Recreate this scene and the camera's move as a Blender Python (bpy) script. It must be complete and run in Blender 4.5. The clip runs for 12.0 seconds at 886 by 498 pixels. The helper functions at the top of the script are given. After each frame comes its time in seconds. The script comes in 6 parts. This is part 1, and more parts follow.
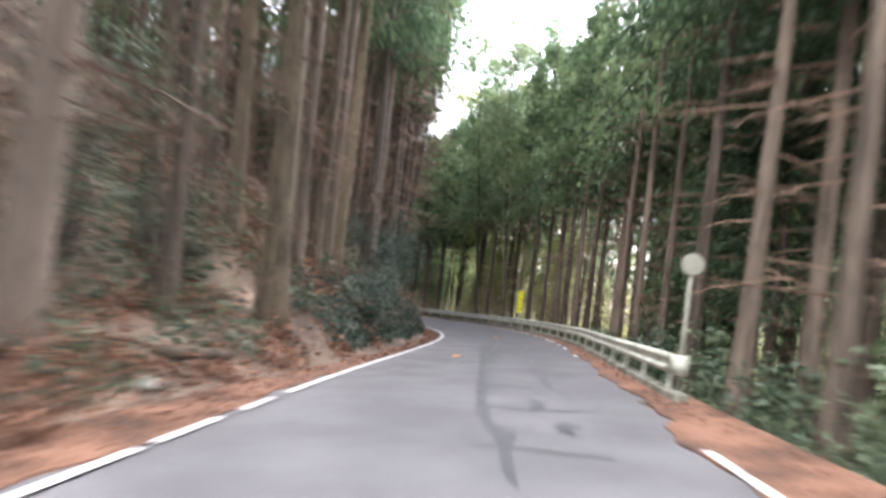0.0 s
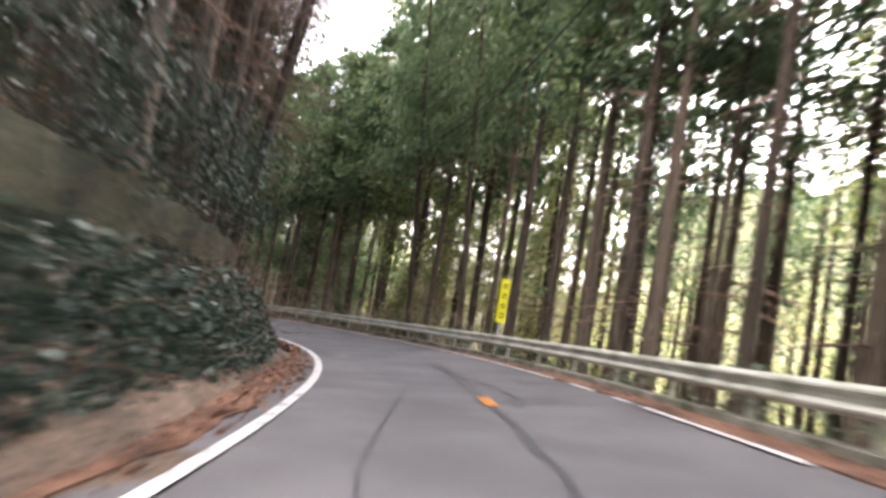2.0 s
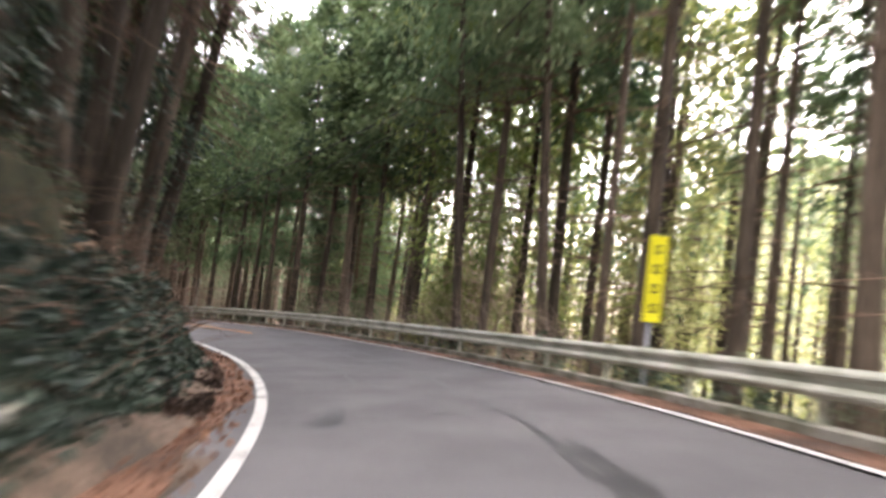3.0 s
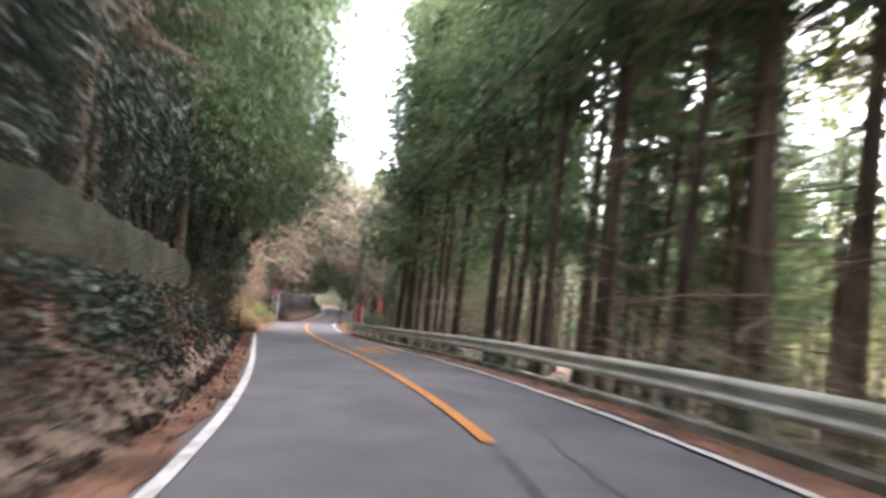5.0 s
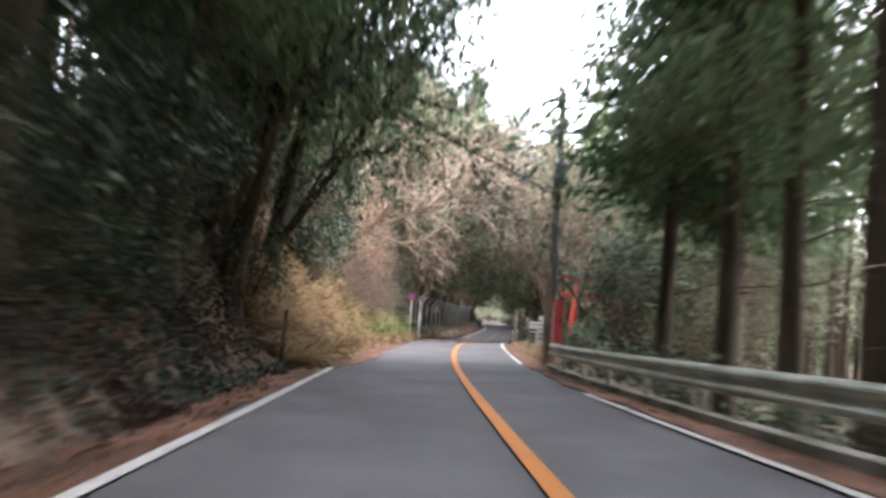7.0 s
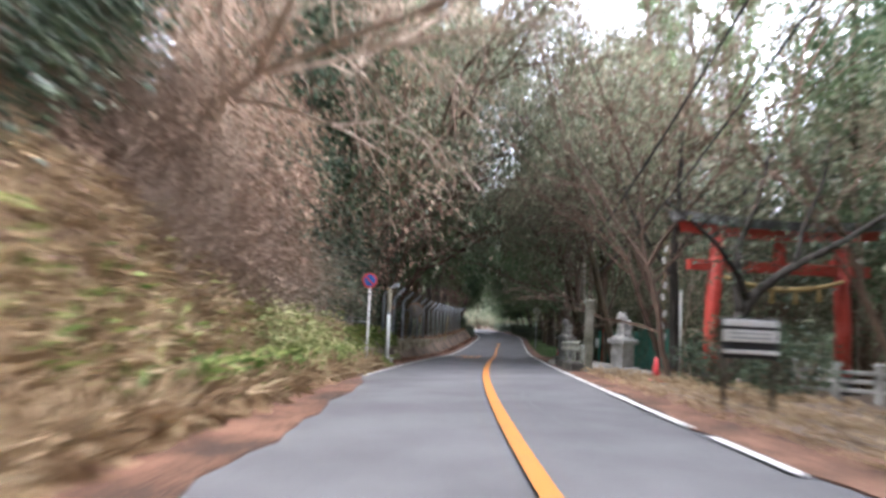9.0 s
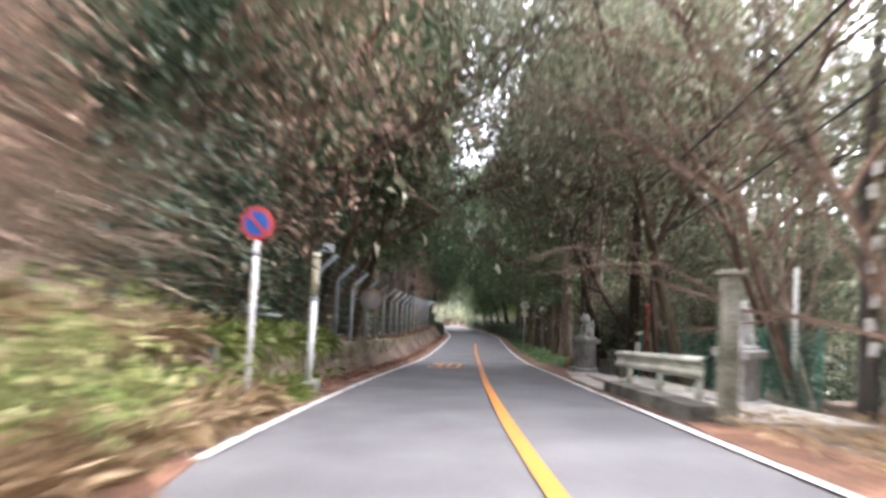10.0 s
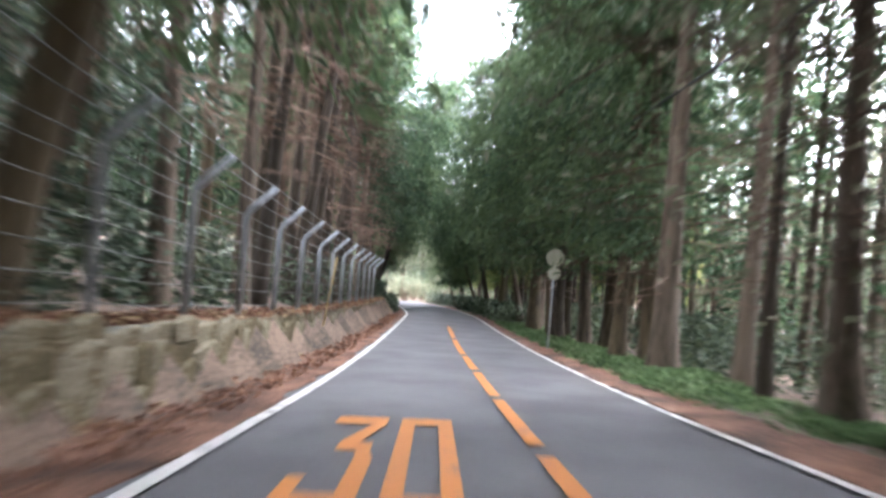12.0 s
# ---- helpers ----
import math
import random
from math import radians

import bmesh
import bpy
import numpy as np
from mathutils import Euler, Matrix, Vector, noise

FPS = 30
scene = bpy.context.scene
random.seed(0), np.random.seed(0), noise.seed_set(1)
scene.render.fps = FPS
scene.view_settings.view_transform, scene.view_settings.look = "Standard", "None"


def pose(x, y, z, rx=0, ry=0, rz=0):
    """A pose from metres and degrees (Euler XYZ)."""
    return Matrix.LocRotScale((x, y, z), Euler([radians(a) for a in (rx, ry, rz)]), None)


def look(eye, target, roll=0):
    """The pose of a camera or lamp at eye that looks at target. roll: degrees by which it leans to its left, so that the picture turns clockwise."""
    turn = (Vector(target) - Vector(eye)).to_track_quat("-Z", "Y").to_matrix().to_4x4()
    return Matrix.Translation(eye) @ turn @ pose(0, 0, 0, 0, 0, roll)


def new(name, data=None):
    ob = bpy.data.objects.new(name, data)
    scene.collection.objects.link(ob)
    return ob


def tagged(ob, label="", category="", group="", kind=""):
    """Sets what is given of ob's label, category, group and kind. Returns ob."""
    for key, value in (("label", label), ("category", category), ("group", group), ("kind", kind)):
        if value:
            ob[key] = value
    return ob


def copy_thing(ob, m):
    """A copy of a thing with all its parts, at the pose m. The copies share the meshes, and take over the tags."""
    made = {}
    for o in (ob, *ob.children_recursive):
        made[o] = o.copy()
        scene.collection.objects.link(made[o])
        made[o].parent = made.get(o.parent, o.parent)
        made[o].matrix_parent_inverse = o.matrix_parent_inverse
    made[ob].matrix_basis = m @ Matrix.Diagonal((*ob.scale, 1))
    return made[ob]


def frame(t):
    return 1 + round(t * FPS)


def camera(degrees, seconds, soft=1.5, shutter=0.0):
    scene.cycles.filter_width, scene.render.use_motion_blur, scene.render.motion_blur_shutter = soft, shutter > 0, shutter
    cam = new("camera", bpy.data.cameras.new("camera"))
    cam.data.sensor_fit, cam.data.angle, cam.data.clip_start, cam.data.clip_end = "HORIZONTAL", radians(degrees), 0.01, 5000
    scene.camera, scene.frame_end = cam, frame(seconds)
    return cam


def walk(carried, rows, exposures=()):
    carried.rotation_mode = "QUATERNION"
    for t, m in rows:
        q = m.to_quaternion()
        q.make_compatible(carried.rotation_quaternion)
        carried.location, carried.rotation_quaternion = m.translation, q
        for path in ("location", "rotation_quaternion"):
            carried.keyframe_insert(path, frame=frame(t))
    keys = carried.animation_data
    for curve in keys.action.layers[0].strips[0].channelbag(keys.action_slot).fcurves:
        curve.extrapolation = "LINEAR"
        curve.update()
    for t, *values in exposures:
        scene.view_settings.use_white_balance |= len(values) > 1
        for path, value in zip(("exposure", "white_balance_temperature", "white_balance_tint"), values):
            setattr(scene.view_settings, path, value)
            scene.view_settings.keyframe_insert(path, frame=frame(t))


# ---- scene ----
cam = camera(74.0, 12.0, soft=3.0, shutter=0.8)
PATH = [
    (0, (-0.007, -0.002, 1.255), (-0.006, 1.998, 1.269), 6.8),
    (0.5, (0.127, 5.551, 0.58), (0.242, 7.547, 0.599), 6.9),
    (1, (0.417, 10.952, -0.019), (0.623, 12.941, 0.028), 6.5),
    (1.5, (0.681, 16.206, -0.54), (0.916, 18.191, -0.483), 6.3),
    (2, (1.146, 21.272, -0.993), (1.382, 23.256, -0.9), 9.7),
    (2.5, (1.477, 26.171, -1.394), (1.657, 28.161, -1.317), 9.2),
    (3, (1.485, 30.924, -1.756), (1.617, 32.918, -1.679), 6.9),
    (3.5, (1.278, 35.567, -2.102), (1.259, 37.565, -2.024), 6.6),
    (4, (0.625, 40.174, -2.46), (0.355, 42.155, -2.393), 6.3),
    (4.5, (-0.583, 44.779, -2.861), (-1.132, 46.702, -2.806), 6.1),
    (5, (-2.37, 49.357, -3.327), (-3.155, 51.196, -3.271), 6.1),
    (5.5, (-4.627, 53.855, -3.854), (-5.58, 55.613, -3.807), 4.8),
    (6, (-7.364, 58.12, -4.42), (-8.448, 59.8, -4.374), 5.0),
    (6.5, (-10.351, 62.165, -4.993), (-11.527, 63.781, -4.937), 5.5),
    (7, (-13.461, 66.013, -5.547), (-14.707, 67.576, -5.481), 4.1),
    (7.5, (-16.583, 69.727, -6.06), (-17.866, 71.258, -5.977), 3.4),
    (8, (-19.66, 73.369, -6.521), (-20.93, 74.912, -6.425), 2.9),
    (8.5, (-22.656, 77.025, -6.934), (-23.884, 78.6, -6.831), 2.6),
    (9, (-25.561, 80.76, -7.315), (-26.744, 82.37, -7.217), 2.6),
    (9.5, (-28.489, 84.523, -7.687), (-29.634, 86.16, -7.59), 2.1),
    (10, (-31.266, 88.433, -8.074), (-32.352, 90.11, -7.983), 3.2),
    (10.5, (-33.888, 92.473, -8.493), (-34.923, 94.183, -8.428), 3.2),
    (11, (-36.53, 96.528, -8.953), (-37.529, 98.26, -8.909), 5.2),
    (11.5, (-39.054, 100.675, -9.458), (-40.018, 102.428, -9.428), 5.5),
    (12, (-41.5, 104.877, -10.008), (-42.462, 106.63, -9.981), 4.9),
]
walk(cam, [(t, look(eye, target, roll)) for t, eye, target, roll in PATH], exposures=[(0.0, 3.75, 6200, 16), (0.5, 4.05, 6400, 18), (1.0, 4.0, 6500, 18), (2.0, 3.95, 6600, 20), (2.5, 4.2, 6700, 20), (3.0, 4.2, 6800, 20), (5.0, 4.25, 6400, 19), (6.0, 4.2, 6200, 19), (6.5, 4.35, 6100, 18), (7.2, 3.9, 6200, 16), (9.0, 3.8, 5900, 15), (9.5, 3.95, 6000, 16), (10.0, 4.55, 6200, 17), (10.5, 5.15, 6300, 17), (11.0, 5.4, 6500, 18), (11.5, 5.05, 6500, 17), (12.0, 4.95, 5900, 15)])


# ---- place ----
import collections

# ---- light ----
world = bpy.data.worlds.new("overcast_sky")
scene.world = world
world.use_nodes = True
wn, wl = world.node_tree.nodes, world.node_tree.links
sky = wn.new("ShaderNodeTexSky")
sky.sky_type, sky.sun_disc = "NISHITA", False
sky.sun_elevation, sky.sun_rotation = radians(48), radians(45)
sky.dust_density, sky.air_density, sky.ozone_density = 4.0, 1.0, 1.0
pale = wn.new("ShaderNodeHueSaturation")
pale.inputs["Saturation"].default_value = 0.25
wl.new(sky.outputs[0], pale.inputs["Color"])
wl.new(pale.outputs[0], wn["Background"].inputs["Color"])
wn["Background"].inputs["Strength"].default_value = 0.15
sun = new("sun", bpy.data.lights.new("sun", "SUN"))
sun.data.energy, sun.data.angle, sun.data.color = 1.0, radians(35), (1.0, 0.96, 0.9)
sun.rotation_euler = (radians(42), 0, radians(-45))


# ---- materials ----
def mat(name, c1, c2, c3=None, scale=4.0, stretch=(1, 1, 1), rough=0.85, bump=0.3, fine=40.0, metal=0.0, per="", local=True,
        spec=0.3, two=0.5, trans=0.0):
    """Two or three colours mixed by coarse and fine noise, with relief; per: vary by 'island' or 'object'."""
    m = bpy.data.materials.new(name)
    m.use_nodes = True
    n, l = m.node_tree.nodes, m.node_tree.links
    b = n["Principled BSDF"]
    tc = n.new("ShaderNodeTexCoord")
    mp = n.new("ShaderNodeMapping")
    mp.inputs["Scale"].default_value = stretch
    l.new(tc.outputs["Object"], mp.inputs["Vector"])
    big = n.new("ShaderNodeTexNoise")
    big.inputs["Scale"].default_value, big.inputs["Detail"].default_value = scale, 5
    sml = n.new("ShaderNodeTexNoise")
    sml.inputs["Scale"].default_value, sml.inputs["Detail"].default_value = fine, 4
    for t in (big, sml):
        l.new(mp.outputs[0], t.inputs["Vector"])
    ramp = n.new("ShaderNodeValToRGB")
    e = ramp.color_ramp.elements
    e[0].position, e[0].color = 0.34, (*c1, 1)
    e[1].position, e[1].color = 0.66, (*(c3 or c2), 1)
    if c3:
        k = e.new(0.5)
        k.color = (*c2, 1)
    mixv = n.new("ShaderNodeMath")
    mixv.operation = "ADD"
    sub = n.new("ShaderNodeMath")
    sub.operation = "MULTIPLY_ADD"
    sub.inputs[1].default_value, sub.inputs[2].default_value = two, -two / 2
    l.new(sml.outputs["Fac"], sub.inputs[0])
    l.new(big.outputs["Fac"], mixv.inputs[0])
    l.new(sub.outputs[0], mixv.inputs[1])
    fac = mixv.outputs[0]
    if per:
        src = n.new("ShaderNodeNewGeometry").outputs["Random Per Island"] if per == "island" else n.new("ShaderNodeObjectInfo").outputs["Random"]
        r = n.new("ShaderNodeMath")
        r.operation = "MULTIPLY_ADD"
        r.inputs[1].default_value, r.inputs[2].default_value = 0.36, -0.18
        l.new(src, r.inputs[0])
        a = n.new("ShaderNodeMath")
        l.new(fac, a.inputs[0])
        l.new(r.outputs[0], a.inputs[1])
        fac = a.outputs[0]
    l.new(fac, ramp.inputs["Fac"])
    l.new(ramp.outputs[0], b.inputs["Base Color"])
    b.inputs["Roughness"].default_value, b.inputs["Metallic"].default_value = rough, metal
    b.inputs["Specular IOR Level"].default_value = spec
    if trans:
        tr = n.new("ShaderNodeBsdfTranslucent")
        l.new(ramp.outputs[0], tr.inputs["Color"])
        ms = n.new("ShaderNodeMixShader")
        ms.inputs[0].default_value = trans
        l.new(b.outputs[0], ms.inputs[1])
        l.new(tr.outputs[0], ms.inputs[2])
        l.new(ms.outputs[0], n["Material Output"].inputs["Surface"])
    if bump:
        bp = n.new("ShaderNodeBump")
        bp.inputs["Strength"].default_value, bp.inputs["Distance"].default_value = bump, 0.03
        l.new(fac, bp.inputs["Height"])
        l.new(bp.outputs[0], b.inputs["Normal"])
    return m


def worn_paint(name, paint, worn, scale=3.0, amount=0.42):
    """Road paint worn through to the asphalt in patches."""
    m = mat(name, worn, paint, scale=scale, fine=35, rough=0.7, bump=0.1, two=0.6)
    e = m.node_tree.nodes["Color Ramp"].color_ramp.elements
    e[0].position, e[1].position = amount - 0.08, amount + 0.03
    return m


ASPHALT = mat("asphalt", (0.094, 0.091, 0.093), (0.112, 0.109, 0.111), (0.132, 0.128, 0.129), scale=0.7, fine=70, rough=0.9, bump=0.2, spec=0.1, two=0.8)
PATCH = mat("crack_sealant", (0.03, 0.03, 0.032), (0.05, 0.05, 0.052), scale=3, rough=0.6, bump=0.1)
WHITE_PAINT = worn_paint("white_road_paint", (0.5, 0.485, 0.46), (0.19, 0.18, 0.17), amount=0.42)
ORANGE_PAINT = worn_paint("orange_road_paint", (0.45, 0.165, 0.03), (0.22, 0.11, 0.06), amount=0.36)
LITTER = mat("cedar_litter", (0.04, 0.024, 0.016), (0.115, 0.057, 0.034), (0.2, 0.105, 0.066), scale=1.1, fine=22, rough=0.95, bump=0.8, two=0.9)
FOREST_FLOOR = mat("forest_floor", (0.042, 0.033, 0.024), (0.098, 0.07, 0.05), (0.16, 0.112, 0.08), scale=0.8, fine=14, rough=0.95, bump=0.9, two=0.9)
BARK = mat("cedar_bark", (0.034, 0.027, 0.02), (0.068, 0.053, 0.039), (0.114, 0.089, 0.067), scale=2.2, stretch=(5, 5, 0.35), fine=9, rough=0.95, bump=0.9, per="object")
BARK_MOSS = mat("mossy_bark", (0.036, 0.029, 0.018), (0.074, 0.057, 0.038), (0.115, 0.092, 0.056), scale=2.0, stretch=(4, 4, 0.5), fine=9, rough=0.95, bump=0.9, per="object")
# Darker than the cedar bark, for limbed trees and shrub stems.
BARK_DARK = mat("dark_bark", (0.018, 0.016, 0.014), (0.04, 0.035, 0.03), (0.07, 0.062, 0.054), scale=2.0, stretch=(4, 4, 0.5), fine=9, rough=0.9, bump=0.8, per="object")
TWIG = mat("dead_twigs", (0.08, 0.052, 0.037), (0.18, 0.12, 0.086), scale=3, rough=0.95, bump=0, per="object")
PALE_TWIG = mat("pale_twigs", (0.27, 0.205, 0.16), (0.46, 0.37, 0.29), scale=3, rough=0.95, bump=0, per="object")
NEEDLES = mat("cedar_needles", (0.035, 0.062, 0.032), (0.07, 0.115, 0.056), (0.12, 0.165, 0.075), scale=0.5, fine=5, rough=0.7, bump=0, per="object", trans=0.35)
YELLOW_GREEN = mat("light_leaves", (0.15, 0.18, 0.055), (0.26, 0.28, 0.11), (0.39, 0.37, 0.18), scale=0.6, fine=5, rough=0.6, bump=0, per="island", trans=0.4)
LEAF_DARK = mat("evergreen_leaves", (0.027, 0.045, 0.027), (0.052, 0.079, 0.044), (0.1, 0.127, 0.07), scale=0.6, fine=6, rough=0.5, bump=0, per="island", spec=0.35, trans=0.2)
IVY = mat("ivy_leaves", (0.016, 0.03, 0.021), (0.032, 0.053, 0.037), (0.058, 0.083, 0.056), scale=0.7, fine=6, rough=0.5, bump=0, per="island", trans=0.15)
BROWN_LEAF = mat("withered_leaves", (0.15, 0.1, 0.072), (0.28, 0.19, 0.138), (0.4, 0.295, 0.21), scale=0.7, fine=6, rough=0.9, bump=0, per="island", trans=0.3)
GRASS = mat("grass_blades", (0.09, 0.13, 0.03), (0.2, 0.26, 0.07), (0.34, 0.36, 0.13), scale=0.8, fine=6, rough=0.7, bump=0, per="island", trans=0.3)
VERGE_GREEN = mat("verge_grass_blades", (0.05, 0.09, 0.036), (0.1, 0.165, 0.07), (0.17, 0.25, 0.11), scale=0.9, fine=6, rough=0.7, bump=0, per="island", trans=0.3)
STRAW = mat("dry_grass", (0.22, 0.15, 0.085), (0.38, 0.275, 0.165), (0.5, 0.39, 0.24), scale=0.8, fine=6, rough=0.9, bump=0, per="island", trans=0.3)
RAIL = mat("weathered_rail_paint", (0.24, 0.25, 0.19), (0.39, 0.4, 0.33), (0.5, 0.5, 0.44), scale=1.6, stretch=(1, 1, 3), fine=18, rough=0.55, bump=0.08, spec=0.4)
KERB = mat("mossy_concrete", (0.07, 0.075, 0.05), (0.16, 0.155, 0.12), (0.26, 0.25, 0.22), scale=1.5, fine=20, rough=0.95, bump=0.5)
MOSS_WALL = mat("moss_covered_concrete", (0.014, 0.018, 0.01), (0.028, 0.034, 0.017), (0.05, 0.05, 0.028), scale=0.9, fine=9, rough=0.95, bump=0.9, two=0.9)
# Brighter copies of the cedar needles: light on open crowns is put into the green.
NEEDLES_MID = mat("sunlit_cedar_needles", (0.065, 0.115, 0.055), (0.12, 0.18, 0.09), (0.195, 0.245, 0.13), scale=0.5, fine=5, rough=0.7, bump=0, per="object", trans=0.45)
NEEDLES_LIGHT = mat("bright_cedar_needles", (0.11, 0.15, 0.042), (0.2, 0.24, 0.075), (0.3, 0.31, 0.115), scale=0.5, fine=5, rough=0.7, bump=0, per="object", trans=0.4)
STONE = mat("weathered_granite", (0.17, 0.165, 0.155), (0.3, 0.295, 0.28), (0.42, 0.41, 0.39), scale=2.5, fine=30, rough=0.9, bump=0.4)
PALE_STONE = mat("pale_carved_granite", (0.3, 0.295, 0.28), (0.45, 0.44, 0.42), (0.56, 0.55, 0.53), scale=4, fine=30, rough=0.9, bump=0.4)
WALL_STONE = mat("lichened_wall_stone", (0.07, 0.056, 0.026), (0.125, 0.102, 0.054), (0.2, 0.175, 0.125), scale=1.3, fine=9, two=1.0, rough=0.95, bump=0.6, per="object")
CONCRETE = mat("pale_concrete", (0.22, 0.2, 0.17), (0.33, 0.305, 0.265), (0.42, 0.395, 0.35), scale=1.2, fine=25, rough=0.9, bump=0.2)
DARK_CONCRETE = mat("damp_dark_concrete", (0.05, 0.045, 0.04), (0.1, 0.095, 0.08), (0.17, 0.16, 0.13), scale=1.5, fine=18, rough=0.9, bump=0.4)
STEEL = mat("galvanised_steel", (0.2, 0.225, 0.25), (0.3, 0.325, 0.35), (0.42, 0.44, 0.46), scale=3, fine=20, rough=0.5, bump=0.05, metal=0.3)
WIRE = mat("fence_wire", (0.13, 0.135, 0.13), (0.22, 0.225, 0.22), scale=5, rough=0.5, bump=0, metal=0.5)
CABLE = mat("black_cable", (0.012, 0.012, 0.013), (0.03, 0.03, 0.032), scale=5, rough=0.6, bump=0)
VERMILION = mat("vermilion_paint", (0.28, 0.034, 0.024), (0.38, 0.046, 0.032), (0.43, 0.08, 0.06), scale=1.5, fine=14, rough=0.55, bump=0.1)
DARK_ROOF = mat("dark_copper_roofing", (0.05, 0.05, 0.05), (0.12, 0.12, 0.12), (0.3, 0.31, 0.31), scale=2.2, fine=12, rough=0.6, bump=0.2)
BLACK_PAINT = mat("black_paint", (0.02, 0.02, 0.022), (0.045, 0.045, 0.05), scale=4, rough=0.6, bump=0.1)
STRAW_ROPE = mat("straw_rope", (0.35, 0.25, 0.1), (0.55, 0.42, 0.2), scale=9, fine=40, rough=0.95, bump=0.6)
SIGN_YELLOW = mat("yellow_sign_sheet", (0.72, 0.66, 0.02), (0.85, 0.8, 0.04), scale=2, fine=20, rough=0.45, bump=0.03)
SIGN_WHITE = mat("white_sign_sheet", (0.62, 0.62, 0.6), (0.76, 0.76, 0.74), scale=3, fine=20, rough=0.5, bump=0.03)
SIGN_RED = mat("red_sign_sheet", (0.55, 0.06, 0.07), (0.68, 0.1, 0.1), scale=3, fine=20, rough=0.5, bump=0.03)
SIGN_BLUE = mat("blue_sign_sheet", (0.03, 0.1, 0.42), (0.05, 0.15, 0.52), scale=3, fine=20, rough=0.5, bump=0.03)
FADED_SIGN = mat("sign_back", (0.17, 0.17, 0.135), (0.24, 0.24, 0.19), scale=3, fine=20, rough=0.6, bump=0.05)
PALE_SIGN_BACK = mat("pale_sign_back", (0.36, 0.35, 0.27), (0.48, 0.47, 0.37), scale=3, fine=20, rough=0.6, bump=0.05)
POLE_CONCRETE = mat("utility_pole_concrete", (0.19, 0.17, 0.135), (0.28, 0.25, 0.205), (0.37, 0.34, 0.29), scale=1.5, fine=18, rough=0.9, bump=0.2)
GREEN_PAINT = mat("green_fence_paint", (0.03, 0.13, 0.1), (0.05, 0.2, 0.15), scale=3, rough=0.6, bump=0.05)
WOOD_POST = mat("weathered_wood", (0.2, 0.15, 0.11), (0.32, 0.26, 0.2), scale=3, stretch=(4, 4, 0.5), fine=12, rough=0.9, bump=0.4)
MIRROR = mat("convex_mirror_face", (0.72, 0.7, 0.7), (0.85, 0.83, 0.82), scale=2, rough=0.2, bump=0, metal=0.6, spec=0.6)
CREAM = mat("cream_plastic", (0.5, 0.46, 0.34), (0.62, 0.58, 0.44), scale=3, fine=20, rough=0.5, bump=0.03)
MIRROR_BACK = mat("orange_mirror_shell", (0.2, 0.115, 0.07), (0.32, 0.185, 0.11), scale=3, rough=0.6, bump=0.05)
LITTER_LEAF = mat("reddish_fallen_needles", (0.09, 0.045, 0.028), (0.18, 0.092, 0.056), (0.28, 0.155, 0.098), scale=0.7, fine=6, rough=0.9, bump=0, per="island", trans=0.15)
# Dead-leaf brown darkened: canopy shade over the cut bank is put into the colour.
DEAD_LEAF = mat("shaded_dead_leaves", (0.026, 0.017, 0.012), (0.05, 0.032, 0.023), (0.09, 0.058, 0.04), scale=0.7, fine=6, rough=0.9, bump=0, per="island", trans=0.15)
FAR_WOODS = mat("distant_woods", (0.07, 0.085, 0.045), (0.13, 0.14, 0.08), (0.21, 0.2, 0.12), scale=0.12, fine=0.9, rough=1.0, bump=1.0, two=1.2)
LEAF_OLIVE = mat("olive_leaves", (0.09, 0.106, 0.064), (0.16, 0.172, 0.108), (0.265, 0.262, 0.178), scale=0.6, fine=6, rough=0.6, bump=0, per="island", trans=0.35)


# ---- mesh helpers ----
def mesh_from(name, verts, faces, material, smooth=False):
    me = bpy.data.meshes.new(name)
    me.from_pydata([tuple(v) for v in verts], [], [tuple(f) for f in faces])
    me.materials.append(material)
    if smooth:
        me.polygons.foreach_set("use_smooth", [True] * len(me.polygons))
    me.update()
    return me


def part(name, bm, material, parent, label="", at=None):
    """Links a bmesh (or a mesh) as one mesh object under a thing or part."""
    if isinstance(bm, bpy.types.Mesh):
        me = bm
    else:
        me = bpy.data.meshes.new(name)
        bm.to_mesh(me)
        bm.free()
        me.materials.append(material)
    ob = new(name, me)
    ob.parent = parent
    if at is not None:
        ob.matrix_local = at
    if label:
        ob["label"] = label
    return ob


def thing(name, m, label, category, group="", kind=""):
    ob = new(name)
    ob.empty_display_size = 0.2
    ob.matrix_world = m
    return tagged(ob, label, category, group, kind)


def box(bm, sx, sy, sz, m=None, bevel=0.0):
    r = bmesh.ops.create_cube(bm, size=1.0, matrix=(m or Matrix()) @ Matrix.Diagonal((sx, sy, sz, 1)))
    if bevel:
        edges = {e for v in r["verts"] for e in v.link_edges}
        bmesh.ops.bevel(bm, geom=list(edges), offset=bevel, segments=2, affect="EDGES", profile=0.5)
    return bm


